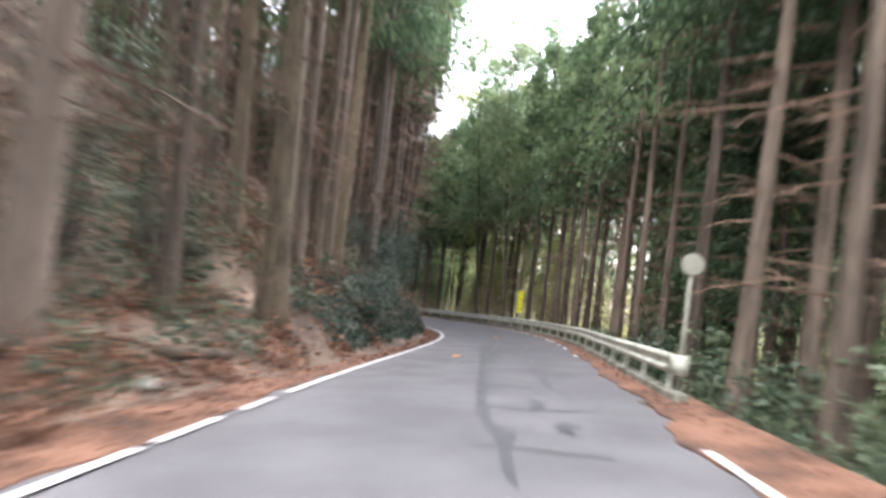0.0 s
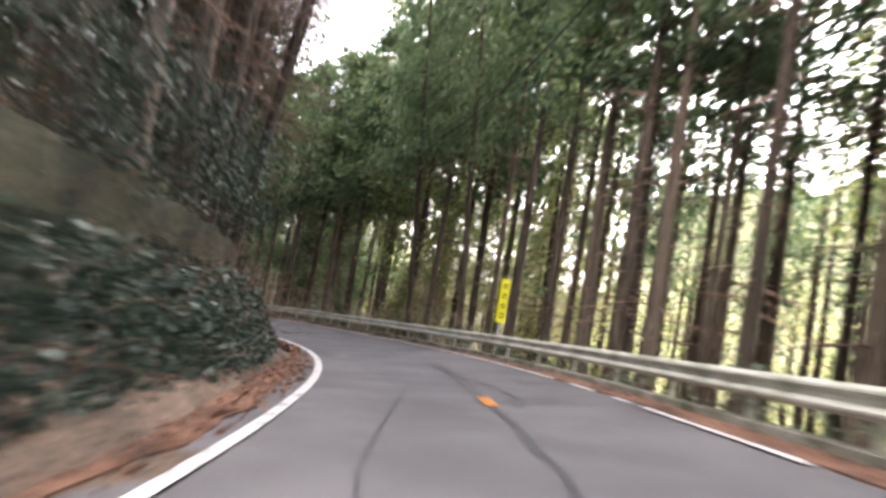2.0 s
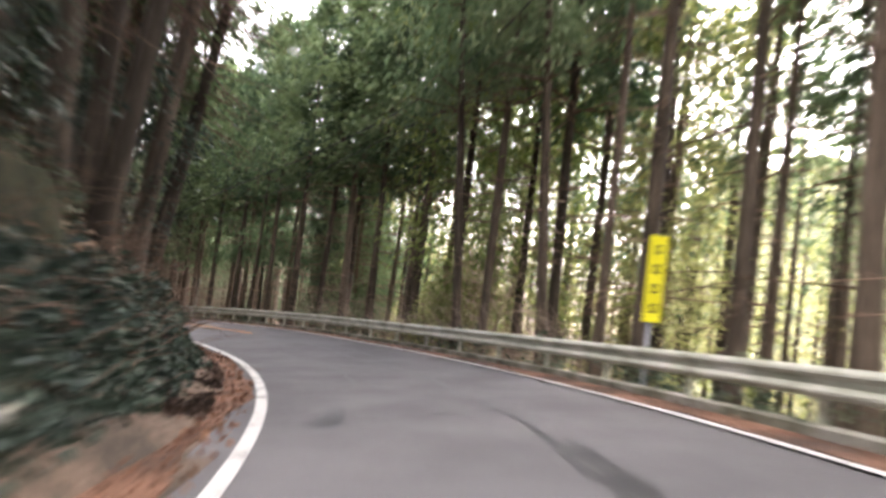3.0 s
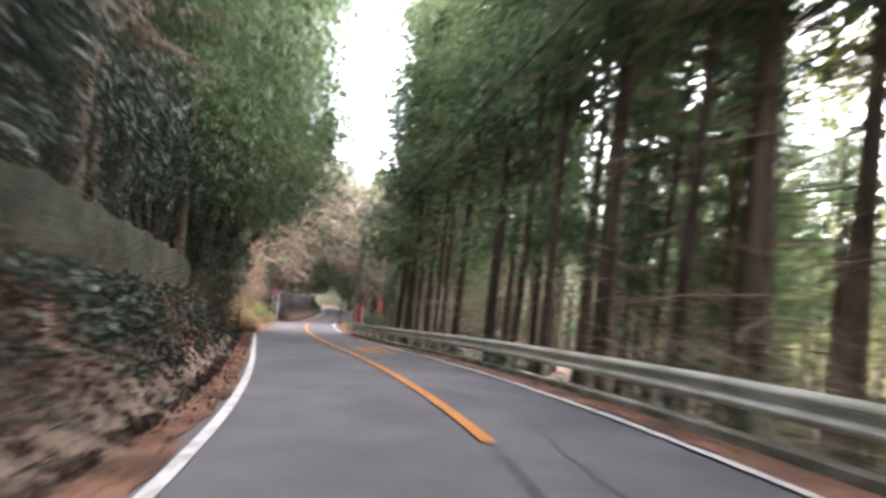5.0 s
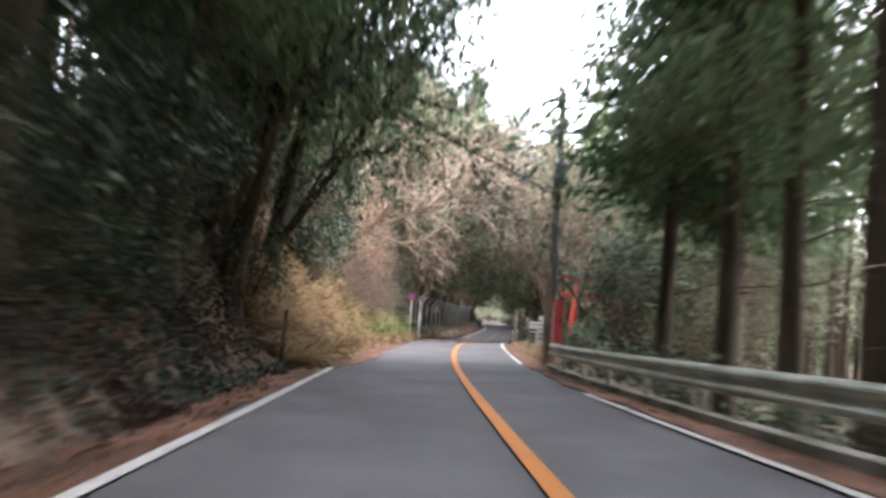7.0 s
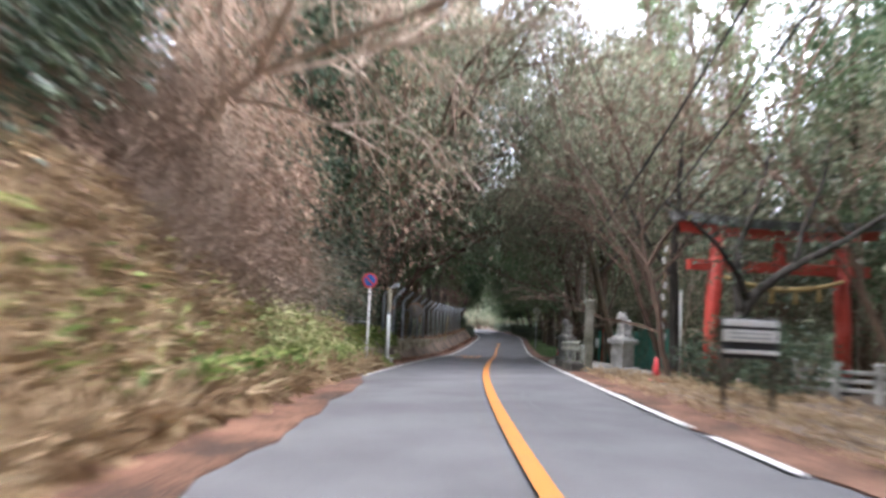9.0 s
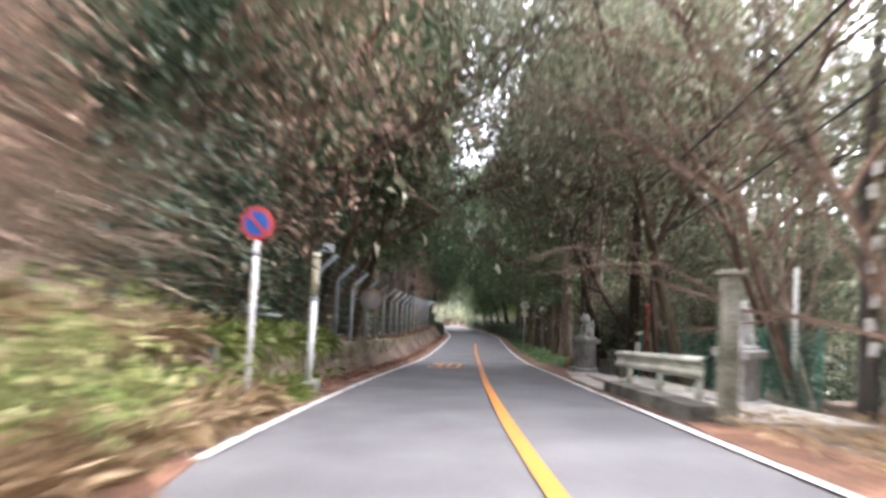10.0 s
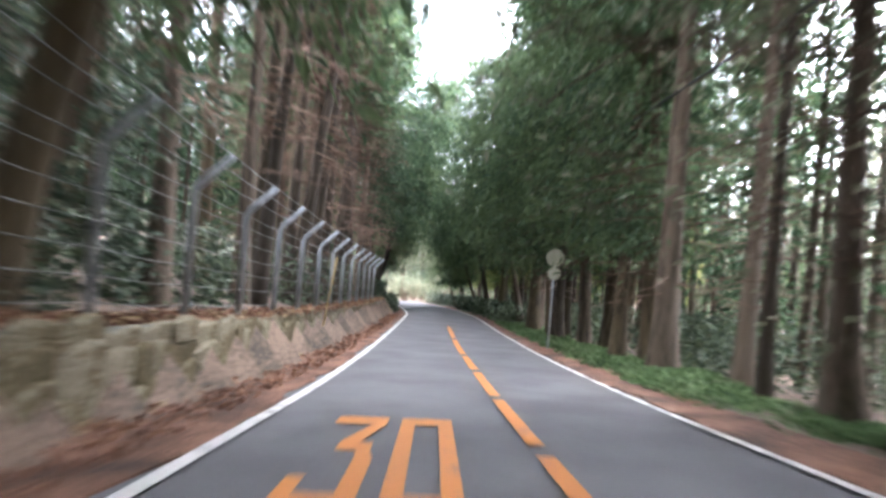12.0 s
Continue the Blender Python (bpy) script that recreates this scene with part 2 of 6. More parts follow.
def tube(bm, pts, radii, sides=8, cap=True):
    """A tube through points, one radius each."""
    rings = []
    n = len(pts)
    for i, p in enumerate(pts):
        d = (Vector(pts[min(i + 1, n - 1)]) - Vector(pts[max(i - 1, 0)])).normalized()
        a = d.orthogonal().normalized() if abs(d.z) > 0.95 else d.cross(Vector((0, 0, 1))).normalized()
        if abs(d.z) > 0.95:
            a = (Vector((1, 0, 0)) - d * d.x).normalized()
        b = d.cross(a)
        rings.append([bm.verts.new(Vector(p) + (a * math.cos(2 * math.pi * k / sides) + b * math.sin(2 * math.pi * k / sides)) * radii[i]) for k in range(sides)])
    for r0, r1 in zip(rings, rings[1:]):
        for k in range(sides):
            f = bm.faces.new((r0[k], r0[(k + 1) % sides], r1[(k + 1) % sides], r1[k]))
            f.smooth = True
    if cap:
        bm.faces.new(rings[0][::-1])
        bm.faces.new(rings[-1])
    return bm


def disc(bm, radius, depth, m, sides=32):
    bmesh.ops.create_cone(bm, cap_ends=True, segments=sides, radius1=radius, radius2=radius, depth=depth, matrix=m)
    return bm


# ---- the road's line ----
ROAD_PLAN = [
    (-1.46, -22.19), (-1.25, -17.20), (-1.04, -12.20), (-0.81, -7.21),
    (-0.51, -2.22), (-0.12, 2.77), (0.40, 7.74), (1.04, 12.70),
    (1.75, 17.65), (2.43, 22.60), (2.95, 27.59), (3.11, 32.62),
    (2.70, 37.65), (1.61, 42.59), (-0.13, 47.33), (-2.40, 51.84),
    (-5.06, 56.10), (-8.01, 60.16), (-11.14, 64.08), (-14.36, 67.91),
    (-17.61, 71.70), (-20.84, 75.51), (-24.00, 79.39), (-27.04, 83.35),
    (-29.95, 87.42), (-32.73, 91.57), (-35.38, 95.81), (-37.92, 100.12),
    (-40.39, 104.46), (-42.83, 108.83), (-45.26, 113.20), (-47.71, 117.56),
    (-50.16, 121.92), (-52.61, 126.28), (-55.06, 130.64), (-57.51, 135.00),
    (-59.96, 139.36), (-62.64, 143.58), (-65.54, 147.66), (-68.65, 151.58),
    (-71.96, 155.33), (-75.46, 158.90), (-79.14, 162.28),
]
ROAD_HEIGHT = [2.40, 1.79, 1.18, 0.57, 0.06, -0.42, -0.86, -1.27, -1.69, -2.10, -2.54, -2.98, -3.44, -3.93, -4.41, -4.88, -5.34, -5.84, -6.35, -6.87, -7.38, -7.87, -8.33, -8.75, -9.17, -9.61, -10.10, -10.61, -11.12, -11.64, -12.13, -12.52, -12.88, -13.20, -13.50, -13.77, -14.03, -14.28, -14.52, -14.76, -15.00, -15.24, -15.50]
ROAD_RISE = [(0, 0.083), (33, 0.1), (46, 0.115), (60, 0.09), (75, 0.064), (92, 0.054), (110, 0.021), (131, 0.056), (141, 0.052), (160, 0.035), (213, 0.0)]
ROAD_HALF = [(15, 2.74), (33, 2.72), (51, 2.60), (69, 2.55), (87, 2.71), (95, 2.70), (101, 2.61), (108, 2.58), (118, 2.70), (141, 2.70), (148, 2.62), (156, 2.48), (177, 2.45)]
CENTRE_LINE = [(15, 0.43), (33, 0.44), (51, 0.34), (69, 0.34), (87, 0.48), (105, 0.52), (123, 0.48), (133, 0.46), (139, 0.41), (145, 0.37), (150, 0.30), (160, 0.14), (177, 0.1)]


def resample(pts, step):
    """Catmull-Rom through points, at even steps."""
    p = np.array(pts, float)
    q = np.vstack([2 * p[0] - p[1], p, 2 * p[-1] - p[-2]])
    out = []
    for i in range(1, len(q) - 2):
        for f in np.linspace(0, 1, 20, endpoint=False):
            a, b, c, d = q[i - 1:i + 3]
            out.append(0.5 * (2 * b + (c - a) * f + (2 * a - 5 * b + 4 * c - d) * f ** 2 + (3 * b - a - 3 * c + d) * f ** 3))
    out = np.array(out + [p[-1]])
    s = np.concatenate([[0], np.cumsum(np.hypot(*np.diff(out[:, :2], axis=0).T))])
    t = np.arange(0, s[-1], step)
    return t, np.column_stack([np.interp(t, s, out[:, k]) for k in range(out.shape[1])])


LINE_S, LINE = resample([(x, y, z) for (x, y), z in zip(ROAD_PLAN, ROAD_HEIGHT)], 0.5)
LINE_T = np.gradient(LINE[:, :2], axis=0)
LINE_T /= np.linalg.norm(LINE_T, axis=1)[:, None]
S_END = float(LINE_S[-1])


def rise(s):
    return np.interp(s, *zip(*ROAD_RISE))


def half(s):
    return np.interp(s, *zip(*ROAD_HALF))


def step(a, b, v):
    f = np.clip((v - a) / (b - a), 0, 1)
    return f * f * (3 - 2 * f)


def crown(s, d):
    """Height of the road's own plane, d to the right of its middle, fading out to the sides."""
    return np.interp(s, LINE_S, LINE[:, 2]) + rise(s) * np.clip(d, -4.5, 4.5)


def profile(s, d):
    """Height of the ground over the road's plane."""
    s, d = np.asarray(s, float), np.asarray(d, float)
    h = half(s)
    er, el = d - h, -d - h
    # right: a shoulder, then the slope to the valley, then the level shrine ground
    fall = -np.clip(er - 0.95, 0, 7) * 0.42 - np.clip(er - 8, 0, 30) * 0.3
    flat = -np.clip(er - 1.0, 0, 30) * 0.05
    right = fall + (flat - fall) * step(98, 112, s)
    # left: gentle wood, then the cut bank, then the overgrown bank, then the low wall
    gentle = np.clip(el - 1.3, 0, 30) * 0.42
    cut = np.clip(el - 1.0, 0, 0.9) * 1.7 + np.clip(el - 2.4, 0, 0.6) * 1.4 + np.clip(el - 3.0, 0, 40) * 0.62
    steep = np.clip(el - 1.3, 0, 2.4) * 1.7 + np.clip(el - 3.7, 0, 40) * 0.5
    low = np.where(el > 1.6, 1.03, 0) + np.clip(el - 2.0, 0, 40) * 0.12
    left = gentle + (cut - gentle) * step(31, 40, s)
    left = left + (steep - left) * step(96, 106, s)
    left = left + (low - left) * step(123, 126, s)
    return np.where(er > 0, right, np.where(el > 0, left, -0.06))


def frame_at(s):
    """Middle of the road, forward and right at s."""
    c = Vector([float(np.interp(s, LINE_S, LINE[:, k])) for k in range(3)])
    f = Vector((float(np.interp(s, LINE_S, LINE_T[:, 0])), float(np.interp(s, LINE_S, LINE_T[:, 1])), 0)).normalized()
    return c, f, Vector((f.y, -f.x, 0))


def on_road(s, d, up=0.0):
    """A point of the road's plane."""
    c, f, r = frame_at(s)
    p = c + r * d
    return Vector((p.x, p.y, float(crown(s, d)) + up))


def nearest(x, y):
    """s and d of places."""
    x, y = np.atleast_1d(np.asarray(x, float)), np.atleast_1d(np.asarray(y, float))
    s, d = np.empty_like(x), np.empty_like(x)
    for i in range(0, len(x), 4000):
        a, b = x[i:i + 4000, None] - LINE[None, :, 0], y[i:i + 4000, None] - LINE[None, :, 1]
        k = np.argmin(a * a + b * b, axis=1)
        j = np.arange(len(k))
        t = LINE_T[k]
        along = a[j, k] * t[:, 0] + b[j, k] * t[:, 1]
        s[i:i + 4000] = LINE_S[k] + np.clip(along, -0.25, 0.25)
        # far ahead and behind, distance counts as sideways
        side = a[j, k] * t[:, 1] - b[j, k] * t[:, 0]
        d[i:i + 4000] = np.sign(side) * np.hypot(side, np.maximum(np.abs(along) - 0.3, 0))
    return s, d


def lumps(x, y):
    """Small unevenness of the wood's floor."""
    return 0.12 * np.sin(x * 1.3 + 0.7 * np.sin(y * 0.9)) * np.cos(y * 1.1) + 0.06 * np.sin(x * 3.1 + y * 2.3)


def ground_z(x, y):
    s, d = nearest(x, y)
    e = np.abs(d) - half(s)
    z = crown(s, d) + profile(s, d) + lumps(np.atleast_1d(x), np.atleast_1d(y)) * step(1.2, 3.5, e)
    z += np.where(e > 30, np.where(d < 0, 0.12, 0.0) * (e - 30), 0)
    return np.maximum(z, -34)


def at_side(s, d, sink=0.0):
    """A point of the ground beside the road."""
    c, f, r = frame_at(s)
    p = c + r * d
    return Vector((p.x, p.y, float(ground_z(p.x, p.y)[0]) - sink))


# ---- ground ----
def spread(lo, hi, fine, far):
    core = np.arange(lo, hi, fine)
    w, tail = fine, []
    while sum(tail) < far:
        w *= 1.22
        tail.append(w)
    t = np.cumsum(tail)
    return np.concatenate([lo - t[::-1], core, core[-1] + t])


gx, gy = spread(-78, 24, 0.55, 900), spread(-24, 160, 0.55, 900)
X, Y = np.meshgrid(gx, gy)
Z = ground_z(X.ravel(), Y.ravel())
nx = len(gx)
idx = np.arange(len(gx) * len(gy)).reshape(len(gy), nx)
quads = np.stack([idx[:-1, :-1], idx[:-1, 1:], idx[1:, 1:], idx[1:, :-1]], -1).reshape(-1, 4)
ground_me = mesh_from("ground", np.column_stack([X.ravel(), Y.ravel(), Z]).tolist(), quads.tolist(), FOREST_FLOOR, True)
ground = tagged(new("ground", ground_me), "forest floor covered with brown cedar litter", "ground", kind="structure")


def strip(name, s0, s1, d0, d1, up, material, thick=0.0, ds=0.5):
    """A band that follows the road between two sideways limits (numbers or functions of s)."""
    n = max(2, int(round((s1 - s0) / ds)) + 1)
    v, f = [], []
    for s in np.linspace(s0, s1, n):
        a = d0(s) if callable(d0) else d0
        b = d1(s) if callable(d1) else d1
        v += [on_road(s, a, up), on_road(s, b, up)]
        if thick:
            v += [on_road(s, b, up - thick), on_road(s, a, up - thick)]
    k = 4 if thick else 2
    for i in range(n - 1):
        a, b = i * k, i * k + k
        for j in range(k if thick else 1):
            f.append((a + j, a + (j + 1) % k, b + (j + 1) % k, b + j))
    if thick:
        f += [(3, 2, 1, 0), tuple((n - 1) * k + j for j in range(4))]
    me = mesh_from(name, v, f, material)
    bm = bmesh.new()
    bm.from_mesh(me)
    bmesh.ops.recalc_face_normals(bm, faces=bm.faces)
    if not thick:
        for q in bm.faces:
            if q.normal.z < 0:
                q.normal_flip()
    bm.to_mesh(me)
    bm.free()
    return me


def wobble(s, k):
    return 0.07 * math.sin(s * 0.9 + k) + 0.05 * math.sin(s * 2.7 + 2 * k) + 0.03 * math.sin(s * 6.1 + k)


road = tagged(new("road", strip("road", 0, S_END - 1, lambda s: -half(s) - 0.45, lambda s: half(s) + 0.32, 0.0, ASPHALT, 0.12)),
              "worn grey asphalt mountain road with crack repairs", "road", kind="structure")
# litter drifts lying over the edges of the asphalt
tagged(new("litter_verge_left", strip("litter_verge_left", 0, S_END - 1, lambda s: -half(s) - 1.9, lambda s: -half(s) - np.interp(s, (40, 44, 60, 64, 106, 110, 124, 128), (0.16, 0.42, 0.42, 0.16, 0.16, -0.6, -0.6, 0.16)) + wobble(s, 1) * (1.4 if s < 40 else 1), 0.022, LITTER, 0.1)),
       "reddish brown drift of fallen cedar needles along the road", "verge", kind="structure")
tagged(new("litter_verge_right", strip("litter_verge_right", 0, S_END - 1, lambda s: half(s) + (0.12 if s > 30 else -0.05) + wobble(s, 4), lambda s: half(s) + 1.1, 0.022, LITTER, 0.1)),
       "reddish brown drift of fallen cedar needles along the road", "verge", kind="structure")


def marking(name, s0, s1, d, width, material, label):
    return tagged(new(name, strip(name, s0, s1, lambda s: (d(s) if callable(d) else d) - width / 2, lambda s: (d(s) if callable(d) else d) + width / 2, 0.03, material)),
                  label, "road marking", kind="structure")


for a, b in ((0, 27.4), (27.7, 29.0), (29.6, 30.6), (31.2, 107.5), (127.5, S_END - 2)):
    marking("edge_line_left", a, b, lambda s: -half(s), 0.15, WHITE_PAINT, "worn white edge line painted on the asphalt")
for a, b in ((0, 28.6), (41, 42), (44.5, 45.5), (47, 47.8), (49, 52.5), (53, 53.6), (54.4, 55.6), (56.4, 104), (112, 116.5), (117.3, 119), (119.6, S_END - 2)):
    marking("edge_line_right", a, b, lambda s: half(s), 0.12, WHITE_PAINT, "worn white edge line painted on the asphalt")
for a, b in ((79.5, 146.5), (147.0, 150), (150.4, 153.5), (154.0, 157), (157.6, 163), (163.8, 171)):
    marking("centre_line", a, b, lambda s: np.interp(s, *zip(*CENTRE_LINE)), 0.17, ORANGE_PAINT, "orange no-overtaking centre line painted on the asphalt")

for a, b, d in ((39.5, 40.3, -0.97), (51.9, 52.8, 0.13)):
    marking("worn_marking", a, b, d, 0.2, ORANGE_PAINT, "worn orange remnant of paint on the asphalt")


def crack(s0, s1, d, width, k):
    v, f = [], []
    rnd = random.Random(k)
    n = int((s1 - s0) / 0.4) + 2
    for i, s in enumerate(np.linspace(s0, s1, n)):
        c = (d(s) if callable(d) else d + 0.16 * math.sin(s * 0.8 + k) * min(1, (s1 - s0) / 6)) + rnd.uniform(-0.05, 0.05)
        w = width * rnd.uniform(0.4, 1.3) * (0.3 if i in (0, n - 1) else 1)
        v += [on_road(s, c - w, 0.006), on_road(s, c + w, 0.006)]
        if i:
            f.append((2 * i - 2, 2 * i - 1, 2 * i + 1, 2 * i))
    return tagged(new("crack_sealing", mesh_from("crack_sealing", v, f, PATCH)), "dark tar sealing over a crack in the asphalt", "road repair", kind="structure")


SEAM = lambda s: float(np.interp(s, (27, 28.8, 30.2, 32.7, 38.8, 41.5, 48, 54.7, 58.3, 59.8, 62), (0.7, 0.61, 0.34, 0.21, -0.04, -0.1, 0.1, 0.21, 0.26, 0.45, 0.5)))
for k, (a, b, d, w) in enumerate(((27, 62, SEAM, 0.075), (28.4, 29.4, 0.66, 0.19), (29.1, 30.0, 1.4, 0.17), (30.9, 31.9, 1.15, 0.15), (31.6, 34.5, 0.36, 0.12), (38.2, 40.4, 0.08, 0.26), (39.4, 40.3, 0.83, 0.2), (55.6, 56.9, 1.66, 0.2),
                                  (60.2, 61.6, -1.72, 0.22), (52, 58, 0.55, 0.07), (57.0, 59.2, 0.45, 0.16), (35.2, 36.0, -1.9, 0.16), (62, 79, 0.5, 0.05), (33, 36, 1.4, 0.09), (36, 44, -0.8, 0.035), (38, 47, 1.1, 0.05), (40, 52, -1.3, 0.03), (64, 72, -0.9, 0.04),
                                  (68, 80, 1.2, 0.04), (80, 92, 1.3, 0.02), (118, 124, 1.2, 0.015), (134, 142, 1.3, 0.015))):
    crack(a, b, d, w, k)


def cross_crack(s0, d0, d1, width, k):
    """A sealed crack across the lane."""
    v, f = [], []
    rnd = random.Random(k)
    n = int((d1 - d0) / 0.15) + 2
    for i, d in enumerate(np.linspace(d0, d1, n)):
        s = s0 + 0.12 * math.sin(d * 3 + k) + rnd.uniform(-0.04, 0.04)
        w = width * rnd.uniform(0.5, 1.3)
        v += [on_road(s - w, d, 0.007), on_road(s + w, d, 0.007)]
        if i:
            f.append((2 * i - 2, 2 * i - 1, 2 * i + 1, 2 * i))
    return tagged(new("crack_sealing", mesh_from("crack_sealing", v, f, PATCH)), "dark tar sealing across the lane", "road repair", kind="structure")


for k, (s, a, b, w) in enumerate(((28.3, 0.3, 1.7, 0.06), (30.9, 0.4, 1.9, 0.06), (33.4, 0.2, 1.2, 0.05), (45.5, -0.2, 1.6, 0.04), (52.6, 0.3, 1.9, 0.05), (61.0, -1.0, 0.6, 0.04), (125.0, -1.8, 0.4, 0.03), (139.5, -1.2, 1.9, 0.03))):
    cross_crack(s, a, b, w, k)


# ---- guardrail ----
W_SECTION = [(0.0, 0.17), (0.035, 0.165), (0.075, 0.12), (0.08, 0.09), (0.03, 0.03), (0.03, -0.03), (0.08, -0.09), (0.075, -0.12), (0.035, -0.165), (0.0, -0.17)]


def rail_mesh(s0, s1, d, up, length_steps=9):
    """A length of W-beam, bulging towards the road, with its own thickness."""
    v, f = [], []
    m = len(W_SECTION)
    ss = np.linspace(s0, s1, length_steps)
    for s in ss:
        c, fw, r = frame_at(s)
        dd = d(s)
        base = on_road(s, dd, up)
        for o, z in W_SECTION:
            v.append(base - r * o + Vector((0, 0, z)))
        for o, z in W_SECTION[::-1]:
            v.append(base - r * (o - 0.006) + Vector((0, 0, z)))
    k = 2 * m
    for i in range(len(ss) - 1):
        for j in range(k):
            f.append((i * k + j, i * k + (j + 1) % k, (i + 1) * k + (j + 1) % k, (i + 1) * k + j))
    f += [tuple(range(k))[::-1], tuple((len(ss) - 1) * k + j for j in range(k))]
    return mesh_from("rail_panel", v, f, RAIL, False)


def post_mesh(height, radius=0.057, material=RAIL):
    bm = bmesh.new()
    tube(bm, [(0, 0, -0.5), (0, 0, height - 0.02), (0, 0, height)], [radius, radius, radius * 0.7], 12)
    me = bpy.data.meshes.new("post")
    bm.to_mesh(me)
    bm.free()
    me.materials.append(material)
    return me


def guardrail(s0, s1, offset, up, spacing, label, panel=4.0):
    c, f, r = frame_at(s0)
    g = thing("guardrail", Matrix(), label, "guardrail")
    line = lambda s: half(s) + offset
    s = s0
    while s < s1 - 0.1:
        e = min(s + panel, s1)
        part("rail_panel", rail_mesh(s, e + 0.02, line, up), RAIL, g)
        s = e
    pm = post_mesh(up + 0.12)
    s = s0 + 0.25
    bolt = bmesh.new()
    box(bolt, 0.07, 0.05, 0.16, None, 0.008)
    bm_me = bpy.data.meshes.new("bracket")
    bolt.to_mesh(bm_me)
    bolt.free()
    bm_me.materials.append(RAIL)
    while s < s1:
        c, f, r = frame_at(s)
        p = on_road(s, line(s) + 0.06)
        post = part("post", pm, RAIL, g, at=Matrix.Translation(p))
        part("bracket", bm_me, RAIL, post, at=Matrix.Translation((0, 0, up)) @ Matrix.Translation(-r * 0.045) @ Matrix.Rotation(math.atan2(r.y, r.x), 4, "Z"))
        s += spacing
    # rounded end pieces
    for e, sgn in ((s0, -1), (s1, 1)):
        v, fa = [], []
        c, f, r = frame_at(e)
        base = on_road(e, line(e), up)
        for a in np.linspace(0, math.pi, 9):
            o = r * (0.12 - 0.16 * math.cos(a)) + f * (sgn * 0.2 * math.sin(a))
            v += [base + o + Vector((0, 0, 0.17)), base + o - Vector((0, 0, 0.17))]
        for i in range(8):
            fa.append((2 * i, 2 * i + 1, 2 * i + 3, 2 * i + 2))
        o = part("end_piece", mesh_from("end_piece", v, fa, RAIL, True), RAIL, g, "curved steel end piece")
        sol = o.modifiers.new("thick", "SOLIDIFY")
        sol.thickness = 0.006
    return g


guardrail(32.8, 110.8, 0.68, 0.6, 2.0, "long weathered pale steel guardrail with green lichen stains")
tagged(new("kerb", strip("kerb", 32.8 - 0.6, 110.8 + 0.5, lambda s: half(s) + 0.62, lambda s: half(s) + 0.86, 0.13, KERB, 0.4)),
       "low mossy concrete kerb under the guardrail", "kerb", kind="structure")


# ---- trees ----
def stick(v, f, p0, p1, r0, r1):
    """A three-sided tapering twig."""
    d = (p1 - p0)
    a = d.orthogonal().normalized()
    b = d.cross(a).normalized()
    i = len(v)
    for p, r in ((p0, r0), (p1, r1)):
        for k in range(3):
            w = 2.094 * k
            v.append(p + (a * math.cos(w) + b * math.sin(w)) * r)
    for k in range(3):
        f.append((i + k, i + (k + 1) % 3, i + 3 + (k + 1) % 3, i + 3 + k))


def trunk_mesh(height, radius, rnd, material, sides=12):
    bm = bmesh.new()
    pts, rad = [], []
    bx, by = rnd.uniform(-0.25, 0.25), rnd.uniform(-0.25, 0.25)
    for i in range(13):
        f = i / 12
        z = -0.5 + (height + 0.5) * f ** 1.35
        flare = 1 + 0.55 * math.exp(-max(z, 0) * 2.6)
        pts.append((bx * math.sin(f * 2.4), by * math.sin(f * 3.0), z))
        rad.append(radius * (1 - 0.86 * f) * flare * rnd.uniform(0.97, 1.03))
    tube(bm, pts, rad, sides)
    for v in bm.verts:
        a = math.atan2(v.co.y, v.co.x)
        k = 1 + 0.05 * math.sin(5 * a + v.co.z * 0.7) + 0.03 * math.sin(9 * a - v.co.z * 0.4)
        v.co.x *= k
        v.co.y *= k
    me = bpy.data.meshes.new("trunk")
    bm.to_mesh(me)
    bm.free()
    me.materials.append(material)
    return me


def dead_branch_mesh(lo, hi, n, reach, rnd, material):
    v, f = [], []
    for i in range(n):
        z = rnd.uniform(lo, hi)
        a = rnd.uniform(0, 6.283)
        l = reach * rnd.uniform(0.3, 1.0)
        p = Vector((0, 0, z))
        d = Vector((math.cos(a), math.sin(a), rnd.uniform(-0.35, 0.15)))
        q = p + d * l * 0.6
        e = q + (d + Vector((rnd.uniform(-0.3, 0.3), rnd.uniform(-0.3, 0.3), rnd.uniform(-0.4, 0.1)))) * l * 0.4
        stick(v, f, p, q, 0.022, 0.013)
        stick(v, f, q, e, 0.013, 0.004)
        for k in range(4 if reach < 2.5 else 9):
            o = p.lerp(e, rnd.uniform(0.35, 0.9))
            stick(v, f, o, o + Vector((rnd.uniform(-1, 1), rnd.uniform(-1, 1), rnd.uniform(-0.7, 0.3))) * l * 0.28, 0.008, 0.003)
    return mesh_from("dead_branchwork", v, f, material)


